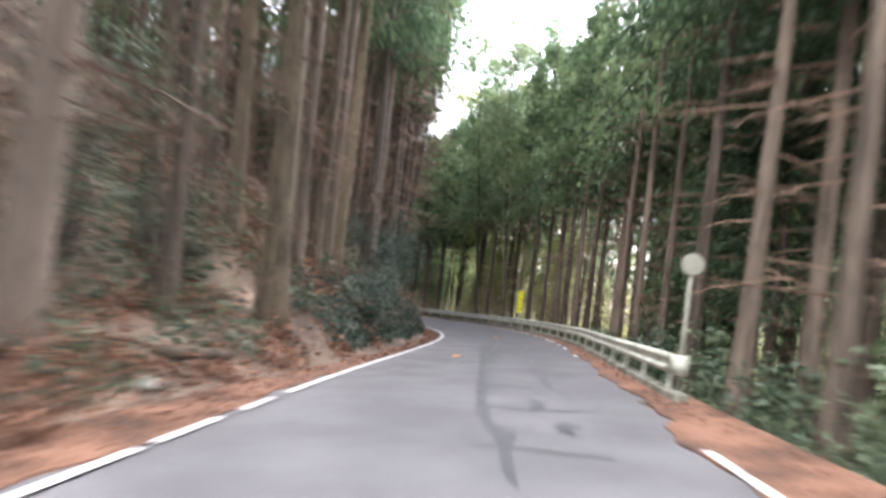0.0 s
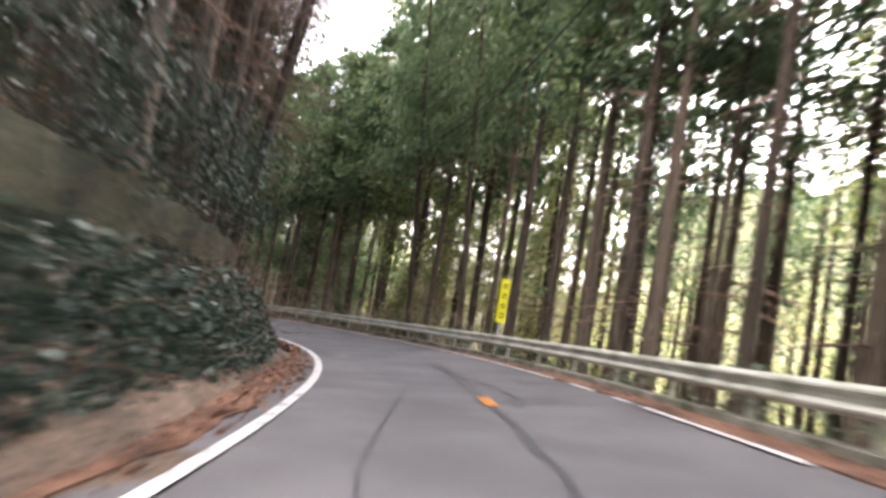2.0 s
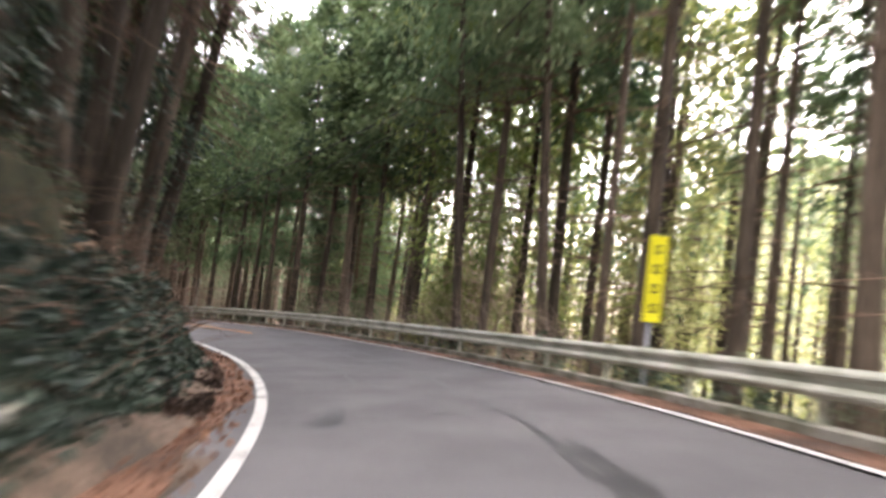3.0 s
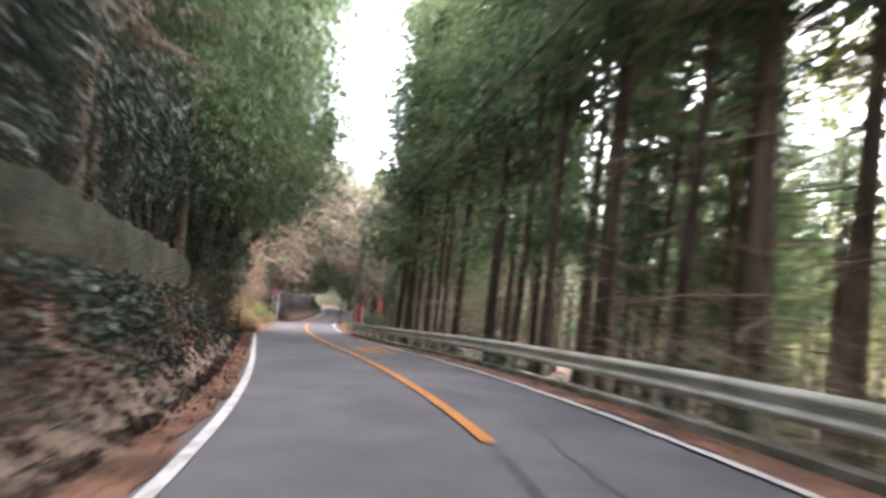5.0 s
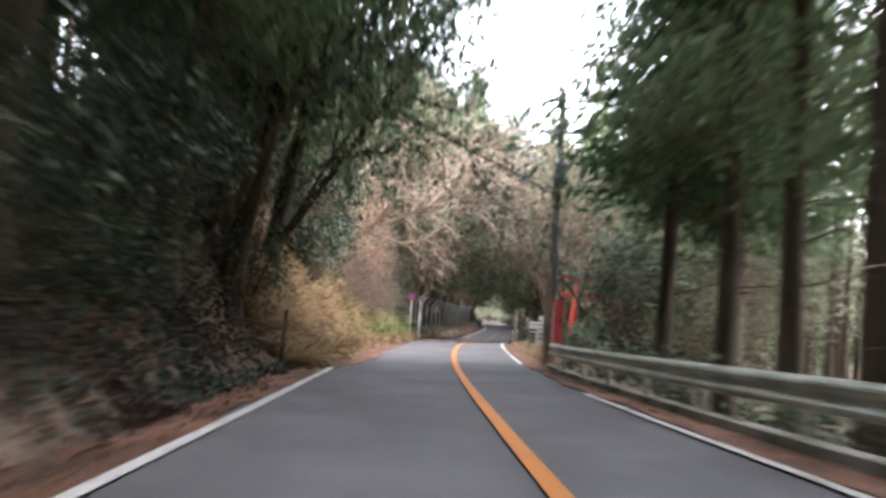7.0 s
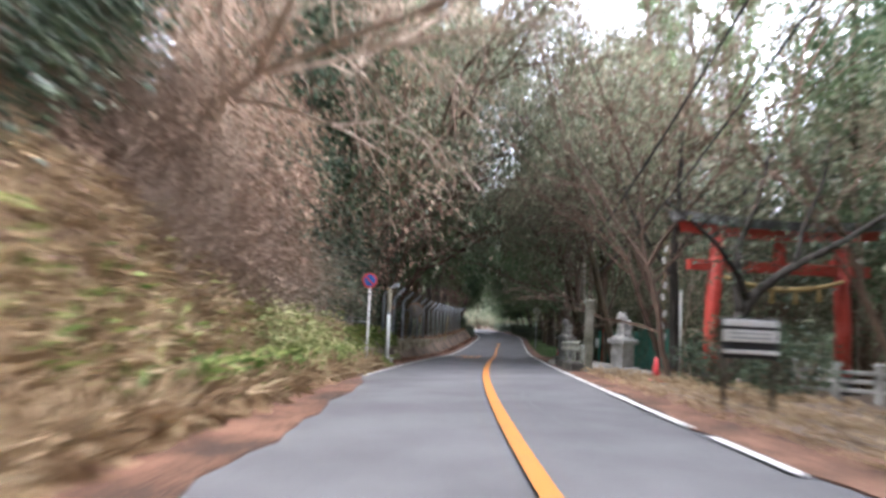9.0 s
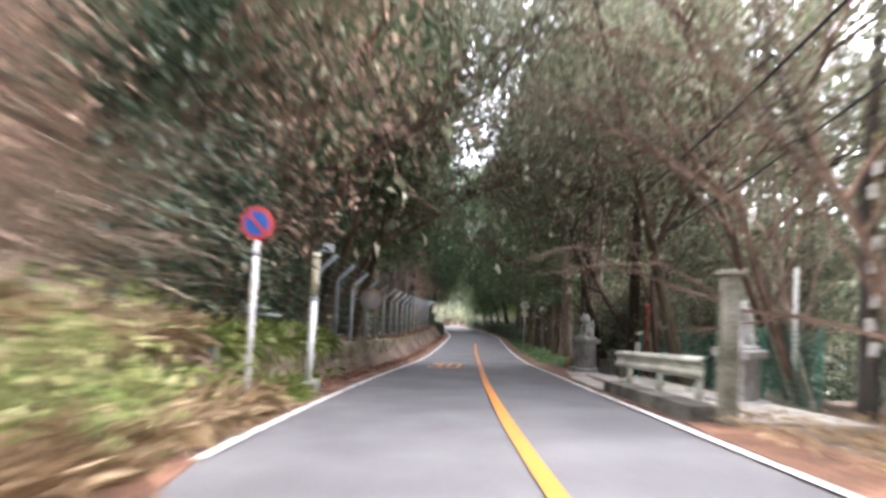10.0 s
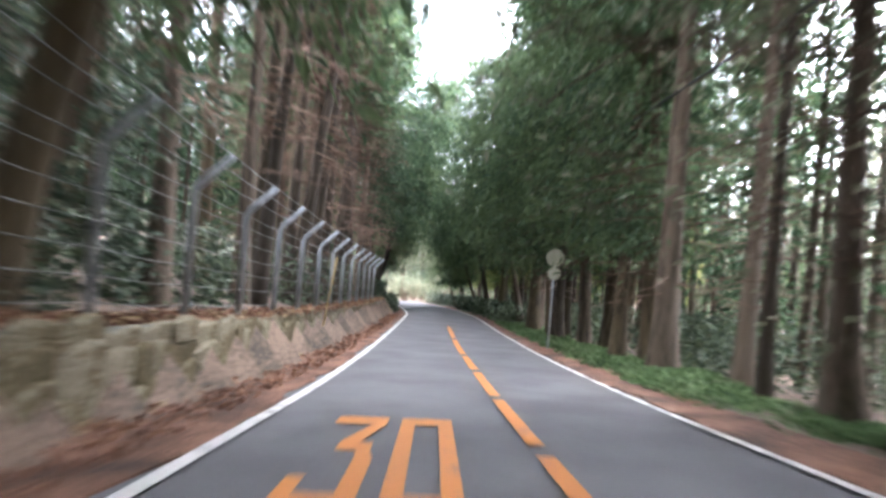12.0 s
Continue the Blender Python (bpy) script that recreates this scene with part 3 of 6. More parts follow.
def leaf_cloud(name, centres, size, per, spread, rnd, material, droop=0.3, long=2.2, out=True):
    """Many small bent leaf sprays round the given centres (place, reach, direction)."""
    c = np.array([tuple(p) for p, _, _ in centres], float).repeat(per, 0)
    w = np.array([r for _, r, _ in centres], float).repeat(per)[:, None]
    dr = np.array([tuple(d) for _, _, d in centres], float).repeat(per, 0)
    n = len(c)
    g = np.random.RandomState(rnd.randrange(10 ** 6))
    pos = c + g.normal(0, 1, (n, 3)) * w * spread
    ax = dr + g.normal(0, 0.75, (n, 3))
    ax[:, 2] -= droop
    ax /= np.linalg.norm(ax, axis=1)[:, None] + 1e-6
    sd = np.cross(ax, g.normal(0, 1, (n, 3)))
    sd /= np.linalg.norm(sd, axis=1)[:, None] + 1e-6
    nm = np.cross(ax, sd)
    l = size * g.uniform(0.55, 1.35, (n, 1))
    b = l / long * 0.5
    mid = pos + ax * l * 0.5 + nm * l * 0.1
    tip = pos + ax * l - np.array([0, 0, 1]) * l * 0.18
    v = np.stack([pos, mid - sd * b, tip, mid + sd * b], 1).reshape(-1, 3)
    k = np.arange(n)[:, None] * 4
    f = np.concatenate([k + [0, 1, 2], k + [0, 2, 3]], 0)
    me = bpy.data.meshes.new(name)
    me.vertices.add(len(v))
    me.vertices.foreach_set("co", v.ravel())
    me.loops.add(f.size)
    me.loops.foreach_set("vertex_index", f.ravel())
    me.polygons.add(len(f))
    me.polygons.foreach_set("loop_start", np.arange(len(f)) * 3)
    me.materials.append(material)
    me.update(calc_edges=True)
    me.validate()
    return me


def cedar_crown(height, low, reach, rnd, material, branches=95, per=20, size=0.5, cone=0.9):
    cs = []
    for i in range(branches):
        f = rnd.random() ** 0.85
        z = low + (height - low) * f
        a = rnd.uniform(0, 6.283)
        r = reach * (1 - cone * f) * min(1, 0.45 + f * 3) * rnd.uniform(0.5, 1.15) + 0.15
        for k in (0.35, 0.7, 1.0):
            p = Vector((math.cos(a) * r * k, math.sin(a) * r * k, z - 0.3 * r * k * k + rnd.uniform(-0.15, 0.15)))
            cs.append((p, 0.22 + 0.16 * r * k, Vector((math.cos(a), math.sin(a), -0.15))))
    return leaf_cloud("crown", cs, size, per, 0.85, rnd, material, droop=0.45, long=3.3)


def crown_limbs(height, low, reach, rnd, n=46):
    v, f = [], []
    for i in range(n):
        t = rnd.random() ** 0.85
        z = low - 0.6 + (height - low) * t
        a = rnd.uniform(0, 6.283)
        r = reach * (1 - 0.9 * t) * rnd.uniform(0.6, 1.1)
        p = Vector((0, 0, z))
        q = p + Vector((math.cos(a) * r * 0.6, math.sin(a) * r * 0.6, 0.1 * r))
        stick(v, f, p, q, 0.03, 0.018)
        stick(v, f, q, q + Vector((math.cos(a) * r * 0.4, math.sin(a) * r * 0.4, -0.25 * r)), 0.018, 0.006)
    return mesh_from("limbwork", v, f, TWIG)


GIRTH = {}


def cedar(height, radius, low, reach, seed, bark, dead=30, dead_low=2.0, branches=56, per=20, size=0.34, label="", needles=NEEDLES, cone=0.9, dead_reach=1.9):
    """One cedar: trunk, limbs, dead lower branches, crown."""
    rnd = random.Random(seed)
    t = thing("cedar_tree", Matrix.Translation((0, 0, -200)), label, "tree", "cedars along the road")
    GIRTH[t] = radius
    part("trunk", trunk_mesh(height, radius, rnd, bark), bark, t)
    part("limbwork", crown_limbs(height, low, reach, rnd), TWIG, t)["kind"] = "stuff"
    if dead:
        part("dead_branchwork", dead_branch_mesh(dead_low, low + 1.5, dead, dead_reach, rnd, TWIG), TWIG, t, "brown leafless lower branches")["kind"] = "stuff"
    part("crown", cedar_crown(height, low, reach, rnd, needles, branches, per, size, cone), needles, t)["kind"] = "stuff"
    return t


TALL = "tall straight cedar with bare brown trunk and high crown"
EDGE = "cedar with dark green drooping foliage down to low branches"
tall = [cedar(21, 0.2, 8.5, 2.0, 11, BARK, 30, label=TALL), cedar(23, 0.25, 10, 2.3, 12, BARK, 46, label=TALL), cedar(19, 0.16, 8, 1.7, 13, BARK, 26, label=TALL),
        cedar(24, 0.31, 9, 2.6, 14, BARK_MOSS, 50, label=TALL)]
edge = [cedar(19, 0.2, 3.6, 2.5, 21, BARK, 10, 1.5, 130, 40, 0.28, EDGE), cedar(17, 0.18, 2.6, 2.3, 22, BARK_MOSS, 8, 1.2, 120, 40, 0.28, EDGE)]
DRY = "tall cedar whose lower boughs are dead and brown"
dry = [cedar(25, 0.24, 13.5, 2.8, 41, BARK, 130, 3.2, 70, 20, 0.34, DRY, dead_reach=3.2), cedar(23, 0.2, 12, 2.5, 42, BARK, 120, 3.6, 64, 20, 0.34, DRY, dead_reach=2.8)]
BEND = "cedar with sunlit green crown above a bare trunk"
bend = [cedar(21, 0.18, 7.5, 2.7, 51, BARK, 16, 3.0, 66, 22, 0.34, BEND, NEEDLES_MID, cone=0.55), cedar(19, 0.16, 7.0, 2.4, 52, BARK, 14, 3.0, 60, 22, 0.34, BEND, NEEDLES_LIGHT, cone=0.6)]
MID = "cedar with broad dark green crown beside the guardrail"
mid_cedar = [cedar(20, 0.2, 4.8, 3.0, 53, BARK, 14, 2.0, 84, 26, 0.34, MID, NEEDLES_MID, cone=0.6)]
GREY_CROWN = "broad evergreen whose grey-green crown closes over the road"
grey_crown = [cedar(15, 0.2, 6.6, 4.6, 54, BARK_MOSS, 10, 3.0, 120, 30, 0.26, GREY_CROWN, LEAF_OLIVE, cone=0.45)]
USED = []


def plant(proto, p, turn, scale=1.0, lean=(0, 0)):
    """The first use moves the prototype itself, later ones copy it."""
    m = Matrix.Translation(p) @ Euler((lean[0], lean[1], turn)).to_matrix().to_4x4()
    ob = proto if proto not in USED else copy_thing(proto, m)
    if ob is proto:
        USED.append(proto)
        ob.matrix_world = m
    ob.scale = scale if isinstance(scale, tuple) else (scale, scale, scale)
    return ob


taken = []


def free(x, y, gap):
    return all((x - a) ** 2 + (y - b) ** 2 > gap * gap for a, b in taken)


def wood(s0, s1, d0, d1, gap, tries, protos, seed, rng=(0.8, 1.15), lean=0.03, keep=None):
    rnd = random.Random(seed)
    for _ in range(tries):
        s, d = rnd.uniform(s0, s1), rnd.uniform(d0, d1)
        c, f, r = frame_at(s)
        x, y = (c + r * d).xy
        ss, dd = nearest(x, y)
        if abs(dd[0]) < abs(min(d0, d1, key=abs)) - 0.2 or not free(x, y, gap):
            continue
        if keep and not keep(float(ss[0]), float(dd[0])):
            continue
        taken.append((x, y))
        plant(rnd.choice(protos), Vector((x, y, float(ground_z(x, y)[0]))), rnd.uniform(0, 6.283), rnd.uniform(*rng), (rnd.uniform(-lean, lean), rnd.uniform(-lean, lean)))


def row_of(trees, protos, seed, stretch=1.0):
    """Trees that stand out, as (s, d, trunk radius)."""
    rnd = random.Random(seed)
    for s, d, r in trees:
        p = at_side(s, d)
        taken.append((p.x, p.y))
        proto = rnd.choice(protos)
        k = min(max(r / GIRTH[proto], 0.8), 1.8)
        plant(proto, p, rnd.uniform(0, 6.283), (k, k, stretch * rnd.uniform(0.95, 1.1)), (rnd.uniform(-0.015, 0.015), rnd.uniform(-0.015, 0.015)))


def far_wood(name, s0, s1, d0, d1, n, seed, label, material, low=(3, 8), tall_=(13, 19), leaves=320, size=0.75, gap=1.9, reach=1.9):
    """Trees further off, which nobody could tell apart: one mesh of trunks and one of foliage."""
    rnd = random.Random(seed)
    tv, tf, cs = [], [], []
    for _ in range(n):
        s, d = rnd.uniform(s0, s1), rnd.uniform(d0, d1)
        c, f, r = frame_at(s)
        x, y = (c + r * d + f * max(0.0, s - S_END)).xy
        if not free(x, y, gap) or abs(nearest(x, y)[1][0]) < min(abs(d0), abs(d1)) - 0.3:
            continue
        taken.append((x, y))
        z = float(ground_z(x, y)[0])
        h, lo = rnd.uniform(*tall_), rnd.uniform(*low)
        rad = rnd.uniform(0.1, 0.2)
        i = len(tv)
        bx, by = rnd.uniform(-0.3, 0.3), rnd.uniform(-0.3, 0.3)
        for f_, k in ((0, 1.25), (0.12, 1), (0.5, 0.7), (1, 0.1)):
            for a in range(7):
                w = a * 0.8976
                tv.append((x + bx * f_ + rad * k * math.cos(w), y + by * f_ + rad * k * math.sin(w), z - 0.4 + (h + 0.4) * f_))
        for j in range(3):
            for a in range(7):
                tf.append((i + j * 7 + a, i + j * 7 + (a + 1) % 7, i + j * 7 + 7 + (a + 1) % 7, i + j * 7 + 7 + a))
        for _ in range(leaves // 16):
            t = rnd.random() ** 0.9
            a = rnd.uniform(0, 6.283)
            q = reach * (1 - 0.85 * t) * rnd.uniform(0.3, 1.1)
            cs.append((Vector((x + math.cos(a) * q, y + math.sin(a) * q, z + lo + (h - lo) * t)), 0.55, Vector((math.cos(a), math.sin(a), -0.2))))
    trunks = new(name, mesh_from(name, tv, tf, BARK, True))
    tagged(trunks, label, "woods", kind="stuff")
    ob = part("foliage", leaf_cloud("foliage", cs, size, 16, 0.9, rnd, material, droop=0.3, long=2.2), material, trunks)
    ob["kind"] = "stuff"
    return trunks


def scatter(name, s0, s1, e0, e1, n, side, size, seed, material, label, category="undergrowth", lift=0.05, high=0.0, droop=0.2, long=1.8, up=0.3, clump=0):
    """Leaves or blades strewn over the ground beside the road, e0 to e1 from its edge line."""
    g = np.random.RandomState(seed)
    s, e = g.uniform(s0, s1, n), g.uniform(e0, e1, n)
    if clump:
        ks, ke = g.uniform(s0, s1, clump), g.uniform(e0, e1, clump)
        k = g.randint(0, clump, n)
        s, e = ks[k] + g.normal(0, 0.35, n), np.clip(ke[k] + g.normal(0, 0.3, n), e0, e1)
    d = side * (half(s) + e)
    x = np.interp(s, LINE_S, LINE[:, 0]) + np.interp(s, LINE_S, LINE_T[:, 1]) * d
    y = np.interp(s, LINE_S, LINE[:, 1]) - np.interp(s, LINE_S, LINE_T[:, 0]) * d
    z = ground_z(x, y) + lift + g.uniform(0, 1, n) ** 1.5 * high
    rx = -side * np.interp(s, LINE_S, LINE_T[:, 1])
    ry = side * np.interp(s, LINE_S, LINE_T[:, 0])
    cs = list(zip(np.column_stack([x, y, z]).tolist(), [1.0] * n, np.column_stack([rx * 0.5, ry * 0.5, np.full(n, up)]).tolist()))
    me = leaf_cloud(name, cs, size, 1, 0.02, random.Random(seed), material, droop=droop, long=long)
    return tagged(new(name, me), label, category, kind="stuff")


def bush(name, centre, radius, height, n, size, seed, material, label, category="shrub", twigs=TWIG, droop=0.2, long=1.9, shells=26):
    """A shrub: stems from the ground and an uneven cloud of leaf clumps."""
    rnd = random.Random(seed)
    v, f, cs = [], [], []
    for i in range(shells):
        a, t = rnd.uniform(0, 6.283), rnd.random()
        r = radius * math.sqrt(rnd.random()) * (0.6 + 0.5 * math.sin(t * 3.1))
        p = Vector((math.cos(a) * r, math.sin(a) * r, height * (0.12 + 0.88 * t)))
        cs.append((p, radius * rnd.uniform(0.16, 0.34), Vector((math.cos(a), math.sin(a), 0.1))))
        b = Vector((math.cos(a) * 0.08, math.sin(a) * 0.08, -0.2))
        m = b.lerp(p, 0.55) + Vector((0, 0, height * 0.08))
        stick(v, f, b, m, 0.03, 0.018)
        stick(v, f, m, p, 0.018, 0.006)
    t = thing(name, Matrix.Translation(centre), label, category)
    part("stemwork", mesh_from("stemwork", v, f, twigs), twigs, t)["kind"] = "stuff"
    part("leafage", leaf_cloud("leafage", cs, size, max(1, n // shells), 0.9, rnd, material, droop=droop, long=long), material, t)["kind"] = "stuff"
    return t


def bare_tree(name, base, aim, length, radius, seed, material, label, depth=5, spread=0.75, droop=0.0, twig_leaf=None):
    """A leafless tree: a trunk that forks again and again."""
    rnd = random.Random(seed)
    v, f, tips = [], [], []

    def grow(p, d, l, r, k):
        q = p
        for i in range(3):
            d2 = (d + Vector((rnd.uniform(-1, 1), rnd.uniform(-1, 1), rnd.uniform(-1, 1) - droop)) * 0.16).normalized()
            e = q + d2 * l / 3
            stick(v, f, q, e, r * (1 - i * 0.1), r * (0.9 - i * 0.1))
            q, d = e, d2
        tips.append((q, 0.5, d))
        if k > 0:
            for j in range(rnd.choice((2, 3, 3))):
                w = (d + Vector((rnd.uniform(-1, 1), rnd.uniform(-1, 1), rnd.uniform(-0.8, 1))) * spread).normalized()
                grow(q, w, l * rnd.uniform(0.55, 0.85), r * 0.62, k - 1)
                if k > 2:
                    o = p.lerp(q, rnd.uniform(0.4, 0.9))
                    w = (d + Vector((rnd.uniform(-1, 1), rnd.uniform(-1, 1), rnd.uniform(-0.8, 0.8))) * spread * 1.2).normalized()
                    grow(o, w, l * 0.5, r * 0.4, k - 2)

    grow(Vector((0, 0, -0.3)), Vector(aim).normalized(), length, radius, depth)
    t = thing(name, Matrix.Translation(base), label, "tree")
    part("branchwork", mesh_from("branchwork", v, f, material), material, t)["kind"] = "stuff"
    if twig_leaf:
        part("leafage", leaf_cloud("leafage", tips, twig_leaf[1], twig_leaf[2], 1.0, rnd, twig_leaf[0], droop=0.4, long=2.0), twig_leaf[0], t)["kind"] = "stuff"
    return t


def thicket(name, s0, s1, e0, e1, n, length, seed, material, label, side=-1, thin=0.006, lean=0.5):
    """A tangle of thin bent stems that rise from the ground and droop towards the road."""
    rnd = random.Random(seed)
    v, f = [], []
    for _ in range(n):
        s, e = rnd.uniform(s0, s1), rnd.uniform(e0, e1)
        c, fw, r = frame_at(s)
        p = at_side(s, side * (float(half(s)) + e)) + Vector((0, 0, rnd.uniform(-0.1, length * 0.5)))
        l = length * rnd.uniform(0.4, 1.1)
        d = (Vector((rnd.uniform(-1, 1), rnd.uniform(-1, 1), 1.1)) - r * side * lean).normalized()
        for k in range(4):
            q = p + d * l / 4
            stick(v, f, p, q, thin * (1.4 - k * 0.25), thin * (1.15 - k * 0.25))
            p = q
            d = (d - r * side * 0.25 + Vector((rnd.uniform(-0.3, 0.3), rnd.uniform(-0.3, 0.3), -0.55 * rnd.random()))).normalized()
    return tagged(new(name, mesh_from(name, v, f, material)), label, "undergrowth", kind="stuff")


def low_wall(name, s0, s1, d, top, bottom, thick, material, label, uneven=0.05, seed=0, taper=0.0):
    """A wall that follows the road, with a worn uneven top; d is its face."""
    rnd = random.Random(seed)
    n = int((s1 - s0) / 0.45) + 2
    side = 1 if d > 0 else -1
    v, f = [], []
    for i, s in enumerate(np.linspace(s0, s1, n)):
        end = min(i, n - 1 - i)
        t = top + rnd.uniform(-uneven, uneven) - (taper if end == 0 else taper * 0.4 if end == 1 else 0)
        for k in range(5):
            z = bottom + (t - bottom) * k / 4
            v.append(on_road(s, d + side * (0.06 * k / 4) + rnd.uniform(-uneven, uneven) * 0.5, z))
        v.append(on_road(s, d + side * thick, t - 0.02))
        v.append(on_road(s, d + side * thick, bottom))
    for i in range(n - 1):
        for k in range(7):
            f.append((i * 7 + k, i * 7 + (k + 1) % 7, i * 7 + 7 + (k + 1) % 7, i * 7 + 7 + k))
    f += [tuple(range(7)), tuple((n - 1) * 7 + k for k in range(7))]
    me = mesh_from(name, v, f, material)
    bm = bmesh.new()
    bm.from_mesh(me)
    bmesh.ops.recalc_face_normals(bm, faces=bm.faces)
    bm.to_mesh(me)
    bm.free()
    return tagged(new(name, me), label, "wall", kind="structure")


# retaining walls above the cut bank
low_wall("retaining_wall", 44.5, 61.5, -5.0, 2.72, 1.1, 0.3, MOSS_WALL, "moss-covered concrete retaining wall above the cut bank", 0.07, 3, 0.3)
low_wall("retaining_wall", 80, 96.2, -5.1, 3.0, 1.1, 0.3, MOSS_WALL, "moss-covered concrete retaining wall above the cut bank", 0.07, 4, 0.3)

# ---- the trees that stand out ----
RIGHT_TREES = [(65.4, 4.8, 0.15), (64.5, 5.2, 0.25), (62.2, 5.2, 0.2), (62.5, 6.2, 0.14), (60.2, 5.4, 0.27), (59.8, 6.4, 0.2), (58.2, 5.0, 0.24), (57.0, 5.2, 0.22), (57.0, 6.6, 0.17),
               (53.6, 4.9, 0.18), (50.0, 5.4, 0.17), (45.5, 5.2, 0.2), (42.0, 5.3, 0.17), (38.5, 5.2, 0.25), (33.6, 4.8, 0.2), (34.2, 6.2, 0.24), (52.5, 6.2, 0.25), (51.0, 7.4, 0.2),
               (48.5, 5.1, 0.2), (31.1, 5.2, 0.22), (97.5, 5.6, 0.24), (101.0, 5.9, 0.2), (94.0, 5.8, 0.22), (99.0, 7.6, 0.25), (103.5, 6.2, 0.26), (95.5, 8.4, 0.2), (79.0, 5.6, 0.22), (81.0, 6.8, 0.24), (80.2, 8.6, 0.22), (83.6, 5.4, 0.2), (84.5, 7.6, 0.25), (77.5, 6.4, 0.18), (91.0, 5.2, 0.17), (88.8, 5.3, 0.2), (86.8, 5.7, 0.2), (85.3, 5.0, 0.19), (82.0, 6.0, 0.3)]
row_of(RIGHT_TREES, [tall[0], tall[2]], 5)
FURTHER_TREES = [(168.0, 4.9, 0.45), (173.7, 4.9, 0.4), (160.0, 5.2, 0.25), (156.5, 5.3, 0.42), (155.0, 6.6, 0.22), (152.0, 5.4, 0.14), (149.8, 5.4, 0.33),
                 (155.0, -5.3, 0.2), (160.0, -5.5, 0.22), (158.5, -6.4, 0.2), (163.0, -5.3, 0.3), (166.0, -5.6, 0.3), (170.0, -5.4, 0.35), (174.0, -5.6, 0.3)]
row_of(FURTHER_TREES, tall, 6)
LEFT_TREES = [(29.0, -5.6, 0.34), (34.2, -7.6, 0.26), (33.0, -6.1, 0.2), (35.3, -4.9, 0.36), (38.5, -5.8, 0.18), (36.4, -9.0, 0.17), (37.4, -7.2, 0.15), (40.0, -5.9, 0.2), (41.6, -6.0, 0.22),
              (44.0, -6.4, 0.2), (46.5, -5.9, 0.28), (49.2, -6.2, 0.24), (52.0, -6.6, 0.2), (57.0, -6.1, 0.3), (60.4, -6.0, 0.24), (63.5, -5.8, 0.22)]
row_of(LEFT_TREES, [tall[3], tall[1]], 7)

row_of([(48.0, -8.0, 0.2), (50.8, -7.6, 0.2), (53.5, -6.0, 0.24), (55.5, -7.6, 0.2), (58.6, -5.7, 0.22), (61.8, -6.9, 0.24), (64.6, -5.6, 0.2), (66.8, -6.6, 0.22), (69.4, -5.7, 0.24),
        (79.4, -6.0, 0.24), (82.0, -6.6, 0.2), (84.6, -6.0, 0.26), (87.4, -6.4, 0.22), (80.6, -8.2, 0.2), (86.0, -8.0, 0.22), (63.2, -8.4, 0.2), (67.6, -8.8, 0.22), (43.0, -8.2, 0.2), (45.5, -9.0, 0.2), (57.4, -9.4, 0.2), (38.0, -8.4, 0.2)], dry, 8)
row_of([(151.5, -5.6, 0.22), (153.3, -6.6, 0.2), (156.6, -5.5, 0.24), (158.4, -7.6, 0.2), (161.2, -5.7, 0.3), (162.0, -7.4, 0.2), (164.4, -5.5, 0.22), (165.6, -7.0, 0.22), (168.0, -5.4, 0.24),
        (169.4, -7.2, 0.2), (171.8, -5.6, 0.26), (173.2, -7.0, 0.2), (175.8, -5.4, 0.22), (177.0, -6.8, 0.22), (180.0, -5.3, 0.24), (182.6, -5.6, 0.22)], dry + [tall[3]], 9)

# ---- woods on both sides ----
light_edge = [cedar(16, 0.15, 3.2, 2.2, 31, BARK, 0, 1.5, 110, 36, 0.28, "young light green cedar at the wood's edge", NEEDLES_LIGHT)]
T = Matrix.Translation
# tall trees whose crowns reach over the road
BIG = "large cedar whose dark green crown overhangs the road"
over = [cedar(22, 0.3, 4.4, 4.2, 33, BARK_MOSS, 10, 2.5, 240, 34, 0.3, BIG, cone=0.45), cedar(20, 0.26, 5.2, 3.9, 34, BARK, 14, 2.5, 220, 34, 0.3, BIG, cone=0.4)]
# Brighter needle colour stands in for light under this crown.
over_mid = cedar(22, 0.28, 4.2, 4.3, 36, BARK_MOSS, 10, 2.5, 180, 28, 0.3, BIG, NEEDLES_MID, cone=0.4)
OVERHANG = [(96.0, -5.6), (117.0, -7.6), (91.0, -6.6), (109.5, 7.8), (111.5, 9.0), (133.5, 12.5), (127.0, 15.0), (121.0, 13.0), (131.5, -6.0), (135.5, -5.6), (144.5, -5.8),
            (164.5, 6.2), (170.0, 5.8), (178.5, -5.6), (176.0, 5.6), (182.0, 5.4), (186.0, -5.4), (188.5, 5.4),
            (72.5, -5.9), (76.5, -6.0)]
